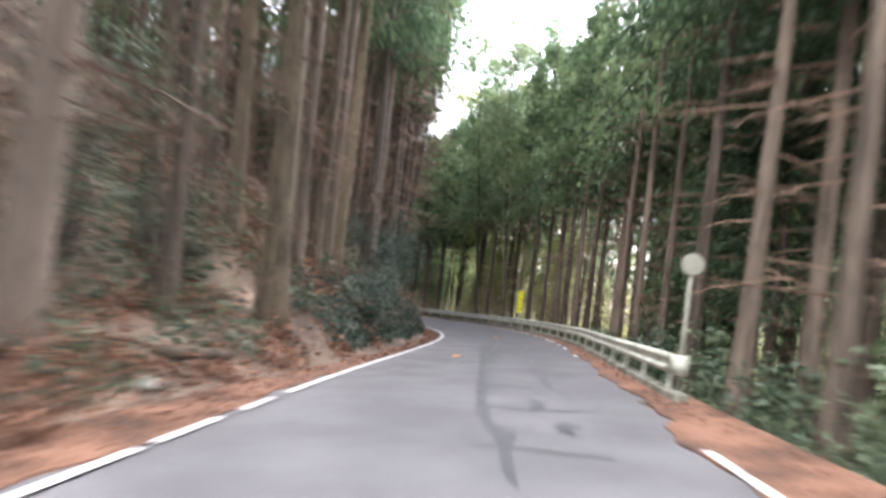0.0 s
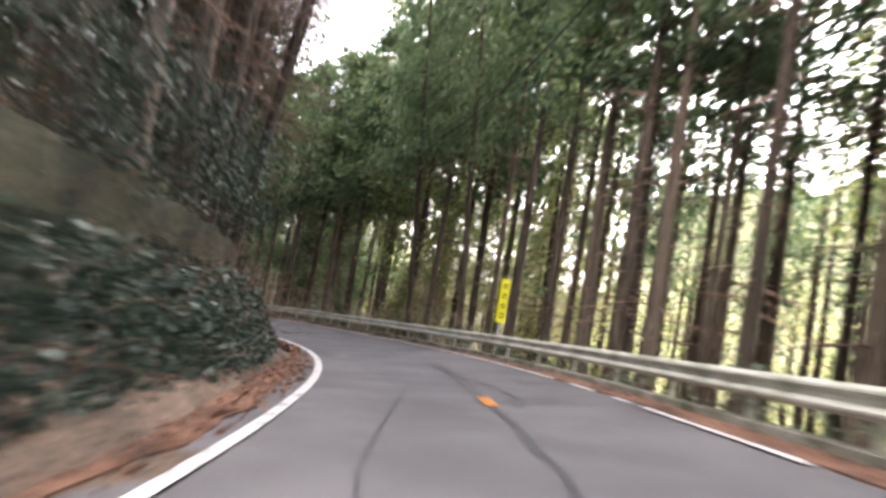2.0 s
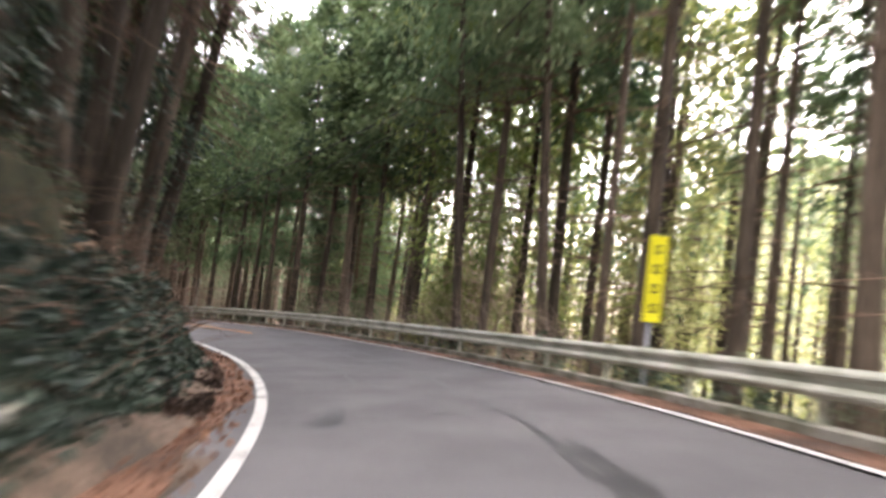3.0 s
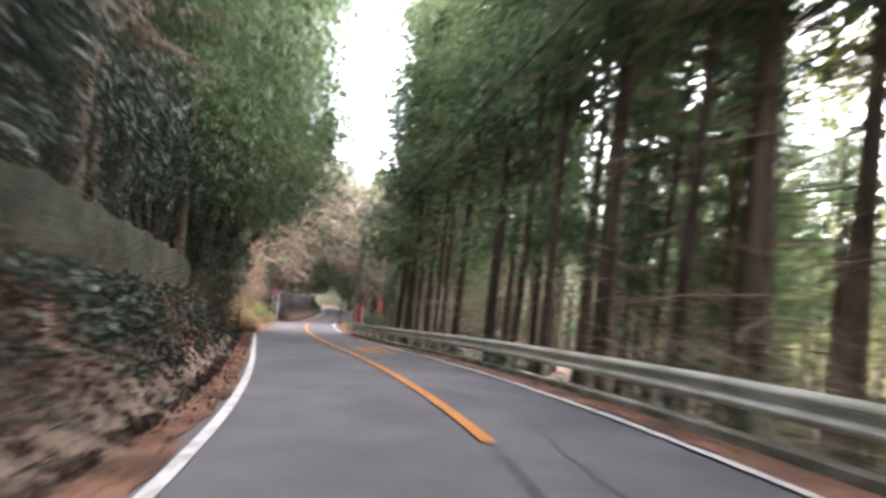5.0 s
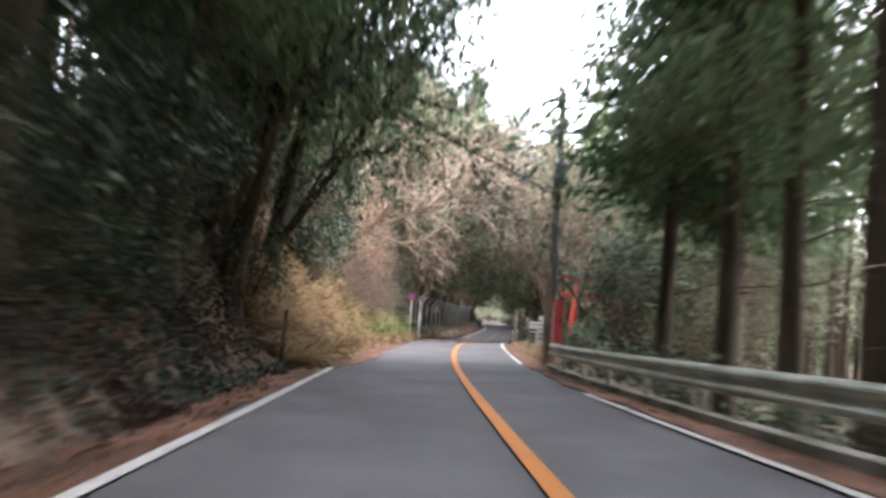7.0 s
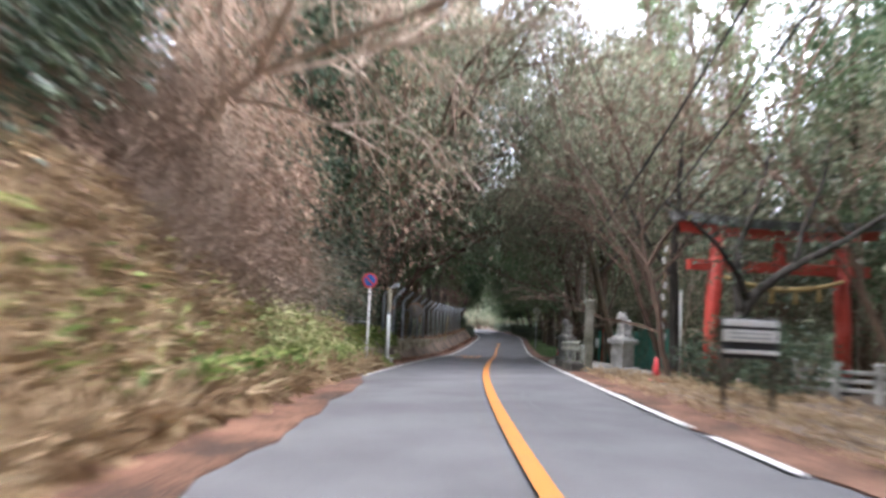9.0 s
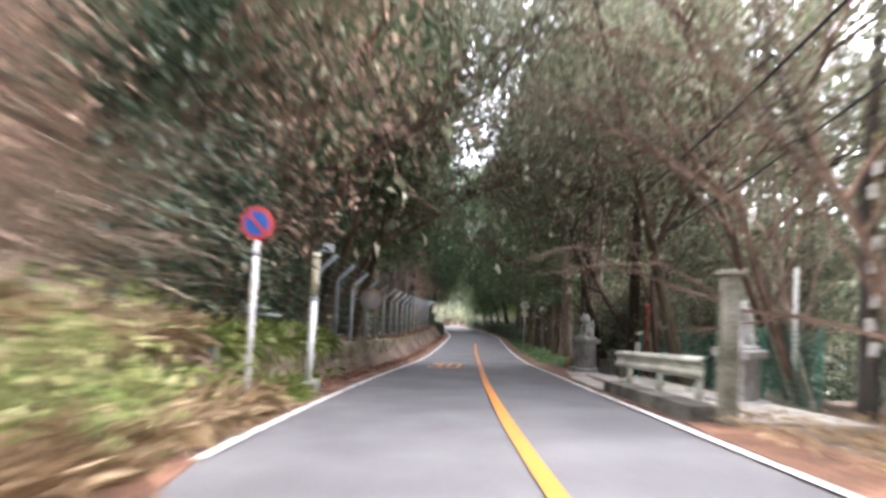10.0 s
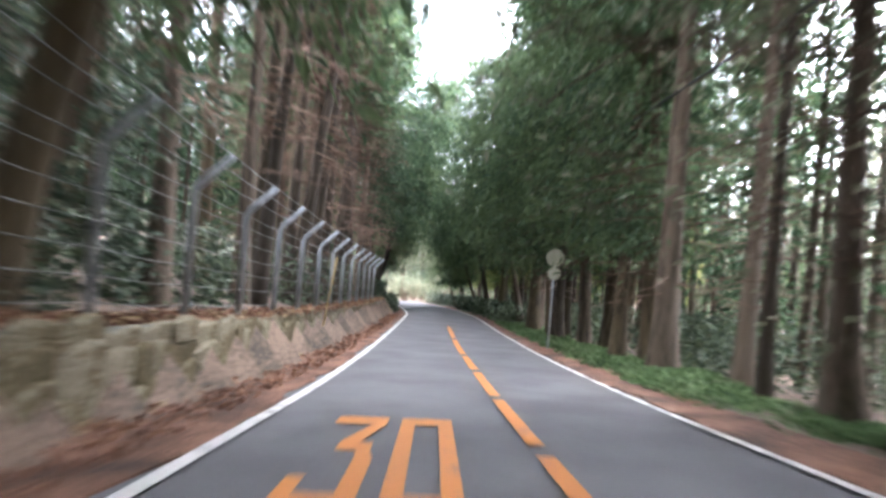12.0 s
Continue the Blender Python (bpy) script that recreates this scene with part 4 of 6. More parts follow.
# trees that lean over the road and close the gap above it: (s, d, lean towards the road)
LEANING = [(179.0, 5.0, 0.22), (184.5, -5.0, 0.24), (190.0, 4.8, 0.24), (193.0, -4.8, 0.25), 
           (99.5, -5.2, 0.1), (103.5, -5.0, 0.14), (107.0, -5.0, 0.2), (110.5, -5.2, 0.2), 
           (147.0, -5.2, 0.22),
           (159.5, 6.0, 0.05), (165.5, 5.6, 0.06), (171.5, 5.4, 0.1)]
rnd = random.Random(3)
LOW = [(s, side * 4.9, 0.36) for s in (194, 198, 202) for side in (-1, 1)]
for s, d, tip in ((60.0, -5.6, 0.05), (64.0, -5.3, 0.08), (67.0, -5.0, 0.1), (70.5, -4.9, 0.12), (73.5, -5.0, 0.12), (71.6, 4.8, 0.12), (67.8, 5.2, 0.1), (158.8, -5.1, 0.08), (162.0, -5.1, 0.07), (155.6, -5.0, 0.07), (138.6, 5.8, 0.27), (143.2, -5.5, 0.28), (147.6, 5.7, 0.26)):
    p = at_side(s, d)
    taken.append((p.x, p.y))
    c, f, r = frame_at(s)
    ob = plant(grey_crown[0] if 130 < s < 150 else dry[1] if d < 0 else bend[0], p, 0)
    ob.matrix_world = T(p) @ Matrix.Rotation(tip * (-1 if d > 0 else 1), 4, f) @ Matrix.Rotation(s, 4, "Z") @ Matrix.Diagonal((1, 1, 1.2, 1))
for s, d, tip in [(s, d, 0.0) for s, d in OVERHANG] + LEANING + LOW:
    p = at_side(s, d)
    taken.append((p.x, p.y))
    k = rnd.uniform(0.85, 1.05) * (0.6 if tip > 0.35 else 1)
    c, f, r = frame_at(s)
    over_road = Matrix.Rotation(tip * (-1 if d > 0 else 1), 4, f)
    ob = plant(over_mid if 101 < s < 113 and d < 0 else rnd.choice(over), p, 0, (k, k, k))
    ob.matrix_world = T(p) @ over_road @ Matrix.Rotation(rnd.uniform(0, 6.283), 4, "Z") @ Matrix.Diagonal((k, k, k, 1))
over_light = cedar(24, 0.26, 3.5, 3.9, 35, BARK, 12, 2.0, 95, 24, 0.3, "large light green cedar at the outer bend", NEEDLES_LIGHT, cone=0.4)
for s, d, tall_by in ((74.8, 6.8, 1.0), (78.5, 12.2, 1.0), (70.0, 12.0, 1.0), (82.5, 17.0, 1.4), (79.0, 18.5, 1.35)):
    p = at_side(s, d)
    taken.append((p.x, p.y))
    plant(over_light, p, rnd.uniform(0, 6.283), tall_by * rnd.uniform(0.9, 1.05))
row_of([(46.3, 8.0, 0.2), (49.4, 8.6, 0.2), (43.2, 8.2, 0.2), (40.4, 7.8, 0.2), (52.6, 9.4, 0.2)], edge, 27)
row_of([(88.5, 11.6, 0.2), (92.5, 11.0, 0.2)], edge, 30)
row_of([(69.4, 6.8, 0.22), (71.4, 5.6, 0.2), (73.0, 8.4, 0.2), (76.8, 6.2, 0.2), (77.6, 9.0, 0.22), (70.2, 8.8, 0.2), (80.6, 11.2, 0.2), (75.4, 11.4, 0.22), (72.2, 13.4, 0.2), (68.4, 10.2, 0.2), (84.8, 10.6, 0.2), (83.0, 13.2, 0.2), (79.4, 14.6, 0.2)], bend, 32, 1.35)
row_of([(90.6, 7.4, 0.2), (95.4, 6.9, 0.2), (102.4, 6.7, 0.2), (106.4, 6.4, 0.2)], mid_cedar, 33)
row_of([(141.0, -5.5, 0.24), (144.6, 6.0, 0.25), (135.0, -6.0, 0.22)], grey_crown, 34, 1.2)
row_of([(47.0, 9.6, 0.2), (50.4, 10.8, 0.2), (54.2, 12.2, 0.2), (44.6, 10.6, 0.2), (57.6, 12.6, 0.2), (48.8, 13.0, 0.2), (52.0, 14.4, 0.2)], bend, 36, 1.2)
row_of([(108.4, 5.6, 0.24), (111.2, 6.8, 0.22), (104.6, 5.4, 0.22)], mid_cedar, 35)
row_of([(53.4, 8.2, 0.22), (56.0, 9.4, 0.22), (58.6, 8.4, 0.24), (55.0, 11.4, 0.24), (61.2, 10.4, 0.24)], tall[:3], 31)
wood(24, 74, 6.4, 13, 2.4, 90, tall, 1)
wood(84, 94, 5.2, 13, 2.5, 14, [tall[0], tall[2]], 2)
wood(66, 84, 5.4, 8, 2.6, 12, light_edge, 22)
wood(94, 106, 7.2, 14, 2.4, 26, tall, 23)
wood(86, 99, 8.5, 14, 2.3, 14, edge, 25)
wood(64, 90, 8, 17, 2.6, 26, bend, 12)
wood(18, 48, 6.6, 14, 1.9, 90, tall, 24)
wood(12, 42, -15, -7.4, 2.6, 50, tall, 4)
wood(40, 70, -14, -6.4, 2.6, 56, tall[:3], 5)
wood(70, 104, -14, -6.4, 2.6, 64, [tall[0], tall[1], tall[2], edge[0]], 15)
wood(98, 112, -13, -6.6, 2.6, 30, edge, 6)
wood(132, 190, -13, -6.4, 2.7, 90, tall, 7)
wood(150, 190, 6.5, 14, 2.8, 60, tall, 8)
wood(144, 152, 9, 15, 2.6, 20, tall, 18)
wood(180, S_END - 2, 4.9, 18, 2.2, 70, light_edge, 28)
wood(180, S_END - 2, -16, -4.9, 2.0, 70, edge + tall[:1], 29)
far_wood("hillside_woods", 62, 112, -13.5, -7.0, 150, 39, "dense dark undergrown cedars above the bank", NEEDLES, low=(0.4, 2.5), tall_=(13, 18), size=0.42, leaves=620, gap=1.5)
far_wood("hillside_woods", 2, 44, -34, -15, 110, 38, "thin cedars with light between the trunks on the hillside", LEAF_OLIVE, low=(6, 10), size=0.45, leaves=300)
far_wood("hillside_woods", 44, 112, -32, -13, 320, 41, "dense dark cedar woods on the hillside", NEEDLES, size=0.55, leaves=480)
far_wood("hillside_woods", 112, 204, -30, -12.5, 300, 42, "dense dark cedar woods beyond the fence", NEEDLES, low=(1, 6), size=0.55, leaves=480)
far_wood("shrine_woods", 150, 202, 9, 16, 130, 40, "dark undergrown cedars behind the verge", NEEDLES, low=(0.6, 4), tall_=(13, 18), size=0.42, leaves=460, gap=1.6)
far_wood("shrine_woods", 112, 204, 14, 30, 360, 43, "woods round the shrine with light between the trunks", LEAF_OLIVE, low=(3, 8), size=0.45, leaves=420, gap=2.3)
far_wood("slope_woods", 14, 56, 9, 26, 330, 47, "thin straight cedars down the valley slope", NEEDLES, low=(1.5, 6), tall_=(14, 20), size=0.42, leaves=420, gap=1.5)
far_wood("slope_woods", 56, 110, 12, 22, 110, 49, "thin straight cedars down the valley slope", NEEDLES, low=(7, 9), tall_=(14, 19), size=0.45, leaves=200, gap=1.8)
far_wood("slope_woods", 52, 70, 15, 27, 34, 52, "pale green cedars down the slope beyond the rail", LEAF_OLIVE, low=(4, 7), tall_=(15, 20), size=0.36, leaves=420, gap=2.0)
far_wood("bend_woods", 58, 79, 13, 30, 150, 50, "light yellow-green trees beyond the outer bend", YELLOW_GREEN, low=(0.5, 4), tall_=(16, 23), size=0.36, leaves=420, gap=1.8, reach=2.4)
far_wood("shrine_woods", 112, 210, 26, 48, 420, 48, "dark woods far behind the shrine", NEEDLES, low=(0.3, 3), tall_=(9, 15), size=0.6, leaves=420, gap=2.2, reach=2.3)
far_wood("valley_woods", 10, 112, 22, 46, 300, 44, "light green woods on the valley slope", YELLOW_GREEN, low=(0.5, 5), tall_=(14, 21), reach=2.3, gap=2.4, size=0.5, leaves=480)
far_wood("roadside_woods", 192, 240, -14, 22, 330, 45, "dull green trees at the next bend", LEAF_OLIVE, low=(0.3, 2), tall_=(8, 15), reach=2.2, size=0.5, leaves=520, gap=1.8)
far_wood("roadside_woods", 190, 232, -13, 20, 300, 37, "low dark shrubs under the trees at the next bend", LEAF_DARK, low=(0.0, 0.2), tall_=(3, 5.5), reach=1.9, size=0.3, leaves=520, gap=0.9)
far_wood("roadside_woods", 205, 262, -40, 40, 300, 46, "dark woods beyond the next bend", NEEDLES, low=(0.3, 3), tall_=(12, 18), reach=2.4, size=0.7, leaves=420, gap=2.2)

# ---- undergrowth ----
scatter("bank_ivy", 66, 110, 0.8, 2.8, 15000, -1, 0.1, 49, IVY, "scattered dark ivy on the earthy cut bank", high=0.2, droop=0.5, clump=130)
scatter("bank_ivy", 37, 66, 1.08, 2.9, 36000, -1, 0.12, 51, IVY, "dark green ivy and ferns covering the cut bank", high=0.2, droop=0.5)
scatter("bank_ivy", 40, 110, 2.9, 5.5, 20000, -1, 0.14, 52, LEAF_DARK, "dark evergreen undergrowth above the bank", high=0.7, droop=0.3, clump=120)
scatter("fallen_leaves", 20, 104, 0.2, 2.6, 16000, -1, 0.09, 53, LITTER_LEAF, "fallen brown leaves and twigs on the verge", "leaf litter", lift=0.02, high=0.03, up=0.0, long=1.5)
scatter("fallen_leaves", 20, 110, 0.3, 1.0, 3500, 1, 0.07, 54, LITTER_LEAF, "fallen brown leaves and twigs on the verge", "leaf litter", lift=0.02, high=0.02, up=0.0, long=1.5)
scatter("wood_floor_growth", 14, 42, 1.6, 12, 9000, -1, 0.16, 55, LEAF_DARK, "low green shrubs and ferns among the trunks", high=0.7, clump=90)
scatter("wood_floor_litter", 14, 44, 1.0, 12, 30000, -1, 0.14, 56, LITTER_LEAF, "withered branches and leaves on the wood floor", "leaf litter", high=0.35, clump=160)
scatter("slope_growth", 16, 112, 1.3, 9, 40000, 1, 0.15, 57, LEAF_DARK, "dark undergrowth on the valley slope", high=1.0, clump=280)
scatter("slope_growth", 14, 48, 1.9, 9, 26000, 1, 0.15, 59, LEAF_DARK, "dark undergrowth among the roadside trunks", high=1.6, clump=150)
scatter("slope_grass", 22, 33, 1.3, 2.6, 700, 1, 0.22, 58, LEAF_DARK, "sparse dark grass beside the road", "grass", high=0.15, up=1.2, long=7)
scatter("overgrown_bank", 108, 129, 2.1, 5.5, 50000, -1, 0.13, 60, BROWN_LEAF, "withered brown vines and leaves over the steep bank", high=0.6, droop=0.6)
scatter("bank_litter", 60, 110, 0.7, 2.7, 40000, -1, 0.1, 50, DEAD_LEAF, "withered leaves and roots on the cut bank", "leaf litter", high=0.12, droop=0.6, clump=220)
scatter("bank_grass", 107, 131, 0.35, 3.2, 34000, -1, 0.46, 61, STRAW, "dry pale grass along the foot of the bank", "grass", high=0.3, up=0.7, long=9)
scatter("bank_grass", 118, 131, 0.5, 2.4, 2200, -1, 0.28, 62, GRASS, "light green leaves and grass on the bank", "grass", high=0.7, up=0.6, long=3.5, clump=90)
scatter("wall_grass", 131.3, 139.5, 1.4, 2.4, 8000, -1, 0.5, 63, GRASS, "bright green grass hanging over the wall", "grass", lift=0.02, high=0.1, up=0.35, long=12, droop=0.55)
scatter("wall_grass", 128.5, 133.6, 0.5, 1.6, 1700, -1, 0.45, 64, GRASS, "bright green grass tufts in front of the wall", "grass", high=0.05, up=1.2, long=10)
scatter("verge_grass", 148, 185, 0.8, 3.4, 26000, 1, 0.16, 65, VERGE_GREEN, "low green grass on the verge", "grass", high=0.03, up=0.8, long=4, clump=160)
scatter("shrine_litter", 112, 131, 0.6, 4.5, 7000, 1, 0.14, 66, STRAW, "dry yellowed grass and leaves on the shrine verge", "grass", high=0.05, up=0.5, long=5)
scatter("fence_growth", 134, 185, 2.2, 9, 30000, -1, 0.16, 67, LEAF_DARK, "dark green shrubs behind the fence", high=1.6, clump=150)
scatter("bend_growth", 176, S_END - 1, 0.6, 14, 60000, 1, 0.2, 69, LEAF_DARK, "dark low growth on the verge at the next bend", high=1.2, clump=500)
scatter("bend_growth", 182, S_END - 1, 0.7, 10, 30000, -1, 0.2, 70, LEAF_DARK, "dark low growth on the verge at the next bend", high=1.2, clump=300)
scatter("shrine_growth", 140, 190, 3.6, 20, 60000, 1, 0.17, 68, LEAF_DARK, "dark low growth among the trunks", high=1.7, clump=420)

c, fw, r = frame_at(S_END - 1)
for k in range(11):
    p = c + fw * (1.5 + 1.4 * (k % 3)) + r * (-7.5 + 1.5 * k)
    bush("evergreen_shrub", Vector((p.x, p.y, float(ground_z(p.x, p.y)[0]))), 1.3, 2.6, 1500, 0.16, 210 + k, LEAF_OLIVE, "dull green shrub at the next bend")
SHRUB = "glossy dark evergreen shrub at the wood's edge"
for k, (s, d, r, h, n, up) in enumerate(((31.2, -7.2, 1.5, 4.6, 500, 0), (33.6, -6.6, 1.3, 4.0, 400, 0), (41, -4.8, 1.1, 0.9, 900, 0), (43.6, -4.8, 1.1, 0.9, 900, 0), (47.5, -5.6, 1.4, 3.0, 900, 0),
                                         (60, -5.6, 1.4, 3.0, 900, 0), (66, -5.6, 1.5, 3.2, 900, 0), (72, -6.0, 1.7, 4.0, 1000, 0), (99, -5.0, 1.6, 4.5, 1200, 0), (103, -5.6, 1.7, 5.5, 1300, 0), (97, -6.2, 1.8, 6.0, 1300, 0), (81.5, -6.1, 1.5, 4.0, 1000, 0), (84.5, -6.3, 1.7, 4.8, 1100, 0), (87.5, -6.1, 1.5, 4.0, 1000, 0), (90.5, -6.4, 1.7, 5.0, 1100, 0), (94.0, -6.2, 1.6, 4.6, 1000, 0),
                                         (51.5, -5.9, 1.3, 2.4, 700, 0), (55.5, -6.0, 1.4, 2.8, 700, 0), (78.0, -5.4, 1.4, 3.4, 900, 0), (101.0, -4.6, 1.2, 3.2, 900, 0), (107.5, -4.8, 1.3, 3.4, 900, 0))):
    bush("evergreen_shrub", at_side(s, d), r, h, 4 * n, 0.11, 70 + k, IVY if 40 < s < 96 else LEAF_DARK, SHRUB, twigs=BARK_DARK)
for k, (s, d, r, h) in enumerate(((106.5, -6.2, 2.0, 6.5), (110, -7.0, 2.2, 8.0), (131, -5.2, 1.5, 6.0), (133.5, -5.4, 1.6, 6.8), (136.5, -6.2, 1.8, 7.0), (129, -5.6, 1.4, 5.0), (140, -7.0, 2.0, 7.0), (115.6, -5.2, 1.3, 7.5), (113.5, -8.0, 2.2, 9.0), (118.4, -5.7, 1.5, 7.0), (120.4, -6.2, 1.6, 7.5), (122.0, -7.4, 2.0, 8.0), (119.4, -7.8, 2.2, 9.0), (143.0, -7.4, 1.9, 6.5), (147.5, -7.0, 1.8, 6.0), (151.0, -7.6, 1.9, 6.5))):
    bush("evergreen_tree", at_side(s, d), r, h, 7500, 0.15, 90 + k, LEAF_DARK, "dense dark evergreen tree hung with ivy", "tree", shells=60)
for k, (s, d, r, h) in enumerate(((147, 7.0, 1.5, 3.6), (144.5, 8.6, 2.0, 7.0), (141, 10.0, 2.4, 8.5), (137, 11.5, 2.6, 10.5), (134.5, 13.5, 2.8, 11.0), (133.2, 10.0, 1.8, 8.0), (126.5, 13.0, 2.8, 11.0), (122.0, 11.6, 2.6, 10.0), (118.0, 12.0, 2.6, 9.0), (130.0, 15.0, 3.0, 12.0))):
    bush("evergreen_tree", at_side(s, d), r, h, 12000, 0.15, 100 + k, LEAF_OLIVE, "broad evergreen tree with grey-green leaves beside the shrine", "tree", shells=60)
for k, (s, d, r, h) in enumerate(((125.6, -5.5, 1.6, 5.8), (124.0, -5.4, 1.6, 6.2), (126.4, -7.2, 2.2, 9.0), (124.5, -7.0, 2.1, 8.5), (127.4, -5.6, 1.5, 6.0))):
    bush("withered_shrub", at_side(s, d), r, h, 5000, 0.12, 110 + k, BROWN_LEAF, "withered pinkish brown vines over the steep bank", shells=60, twigs=PALE_TWIG, droop=0.6)
for k, (s, d) in enumerate(((124.5, -4.6), (127, -4.4))):
    bush("leafy_shrub", at_side(s, d + 0.4), 1.0, 1.3, 3000, 0.13, 120 + k, YELLOW_GREEN, "yellow-green creeper on the end of the bank", shells=50)

# leafless trees arching over the road
bare_tree("bare_tree", at_side(119, -7.5), (0.6, 0.4, 0.8), 4.2, 0.15, 131, PALE_TWIG, "leafless pale tree arching over the road from the bank", 5)
bare_tree("bare_tree", at_side(124, -7.0), (0.7, 0.35, 0.75), 4.0, 0.14, 132, PALE_TWIG, "leafless pale tree arching over the road from the bank", 6, twig_leaf=(BROWN_LEAF, 0.12, 1))
bare_tree("bare_tree", at_side(114, -8.0), (0.5, 0.5, 0.9), 4.0, 0.14, 133, PALE_TWIG, "leafless pale tree arching over the road from the bank", 6, twig_leaf=(BROWN_LEAF, 0.12, 2))
bare_tree("bare_tree", at_side(129, 5.6), (-0.4, 0.3, 1), 3.8, 0.11, 134, TWIG, "leafless dark tree beside the shrine gate", 5, twig_leaf=(LEAF_OLIVE, 0.1, 2))


def limbed_tree(s, d, limbs, seed, label, leaf, per):
    """A dark trunk with thick curved limbs, each given as (right, forward, up) points with its first and last girth, and thin leafy twigs along them."""
    rnd = random.Random(seed)
    c, fw, r = frame_at(s)
    t = thing("limbed_tree", T(at_side(s, d)), label, "tree")
    v, f, tips = [], [], []
    for i, (pts, r0, r1) in enumerate(limbs):
        way = [r * x + fw * y_ + Vector((0, 0, z)) for x, y_, z in pts]
        ends = [2 * way[0] - way[1], *way, 2 * way[-1] - way[-2]]
        fine = []
        for a, b, e, g in zip(ends, ends[1:], ends[2:], ends[3:]):
            for u in (0, 0.25, 0.5, 0.75):
                q = 0.5 * (2 * b + (e - a) * u + (2 * a - 5 * b + 4 * e - g) * u ** 2 + (3 * b - a - 3 * e + g) * u ** 3)
                fine.append(q + Vector((rnd.uniform(-0.02, 0.02), rnd.uniform(-0.02, 0.02), 0)))
        fine.append(way[-1])
        bm = bmesh.new()
        tube(bm, fine, [r0 + (r1 - r0) * k / (len(fine) - 1) for k in range(len(fine))], 10)
        part("trunk" if i == 0 else "limb", bm, BARK_DARK, t)
        for q in fine[len(fine) // (2 if i == 0 else 4):]:
            for _ in range(3):
                e = q + Vector((rnd.uniform(-1, 1), rnd.uniform(-1, 1), rnd.uniform(-0.5, 0.9))) * rnd.uniform(0.4, 1.2)
                g = e + Vector((rnd.uniform(-1, 1), rnd.uniform(-1, 1), rnd.uniform(-0.5, 0.7))) * 0.5
                stick(v, f, q, e, 0.016, 0.008)
                stick(v, f, e, g, 0.008, 0.003)
                tips += [(e, 0.35, (g - e).normalized()), (g, 0.35, (g - e).normalized())]
    part("twigwork", mesh_from("twigwork", v, f, BARK_DARK), BARK_DARK, t)["kind"] = "stuff"
    part("leafage", leaf_cloud("leafage", tips, 0.13, per, 0.8, rnd, leaf, droop=0.4, long=2.0), leaf, t)["kind"] = "stuff"


limbed_tree(128.4, 6.6, [(((0, 0, -0.4), (0.1, 0, 0.6), (0.35, 0, 1.6), (0.8, 0, 2.4), (1.6, 0, 3.1), (2.8, 0, 3.8), (4.2, 0.1, 4.7)), 0.23, 0.06),
                         (((0.5, 0, 1.9), (0.4, 0.1, 2.8), (0.5, 0.2, 3.8), (0.9, 0.2, 4.8), (1.2, 0.2, 6.2)), 0.15, 0.05),
                         (((0.7, 0, 2.2), (0.2, -0.2, 3.1), (-0.5, -0.3, 3.9), (-1.6, -0.3, 4.8)), 0.1, 0.03),
                         (((1.8, 0, 3.2), (2.1, 0.2, 4.2), (2.6, 0.3, 5.4), (2.8, 0.3, 6.6)), 0.09, 0.03)], 135, "dark leaning tree with spreading limbs before the shrine gate", LEAF_DARK, 3)
limbed_tree(131.6, 6.3, [(((0, 0, -0.4), (0.0, 0, 1.5), (-0.05, 0, 3.5), (0.05, 0, 5.5), (0.1, 0, 8.0)), 0.17, 0.07),
                         (((0, 0, 3.0), (-0.6, 0, 3.8), (-1.3, -0.1, 4.8), (-1.8, -0.1, 6.2)), 0.08, 0.03),
                         (((0, 0, 3.8), (0.7, 0, 4.6), (1.5, 0.2, 5.2), (2.6, 0.2, 6.4)), 0.08, 0.03)], 139, "dark upright tree beside the shrine gate", LEAF_OLIVE, 4)
bare_tree("bare_tree", at_side(137, 8.5), (-0.3, 0.1, 1), 4.0, 0.1, 136, PALE_TWIG, "leafless pale tree beside the shrine", 5, twig_leaf=(LEAF_OLIVE, 0.1, 3))
def arching(s, d, over_, length, radius, seed, bark, leaf, label, depth=6):
    """A tree whose trunk leans over the road."""
    c, fw, r = frame_at(s)
    bare_tree("arching_tree", at_side(s, d), Vector((0, 0, 1)) - r * over_ * (1 if d > 0 else -1) - fw * 0.15, length, radius, seed, bark, label, depth, twig_leaf=leaf)


for k, (s, d, h) in enumerate(((114.6, 6.4, 4.6), (116.4, 7.6, 5.0), (118.2, 8.6, 4.6))):
    bush("evergreen_tree", at_side(s, d), 1.3, h, 4500, 0.14, 184 + k, LEAF_DARK, "dense dark evergreen tree beside the utility pole", "tree", shells=50)
for k, (s, d) in enumerate(((127.0, 6.0), (128.4, 7.6), (125.5, 7.0))):
    bush("evergreen_shrub", at_side(s, d), 0.8, 1.5, 1600, 0.1, 180 + k, LEAF_DARK, "dark evergreen shrub before the shrine gate")
OLIVE_ARCH = "thin-leaved olive tree arching over the road"
for k, (s, d, over_, l) in enumerate(((134.5, 7.0, 0.28, 4.6), (141.0, 6.2, 0.28, 4.8), (129.0, 11.8, 0.25, 5.0), (144.0, -6.0, 0.5, 4.6), (149.0, -6.4, 0.5, 4.8), (146.0, 7.2, 0.45, 4.8), (136.5, -6.4, 0.55, 6.0), (140.0, -6.2, 0.5, 6.2), (138.5, 8.8, 0.5, 6.4), (133.0, -6.8, 0.5, 6.0))):
    arching(s, d, over_, l, 0.13, 160 + k, TWIG, (LEAF_OLIVE, 0.17, 2), OLIVE_ARCH)
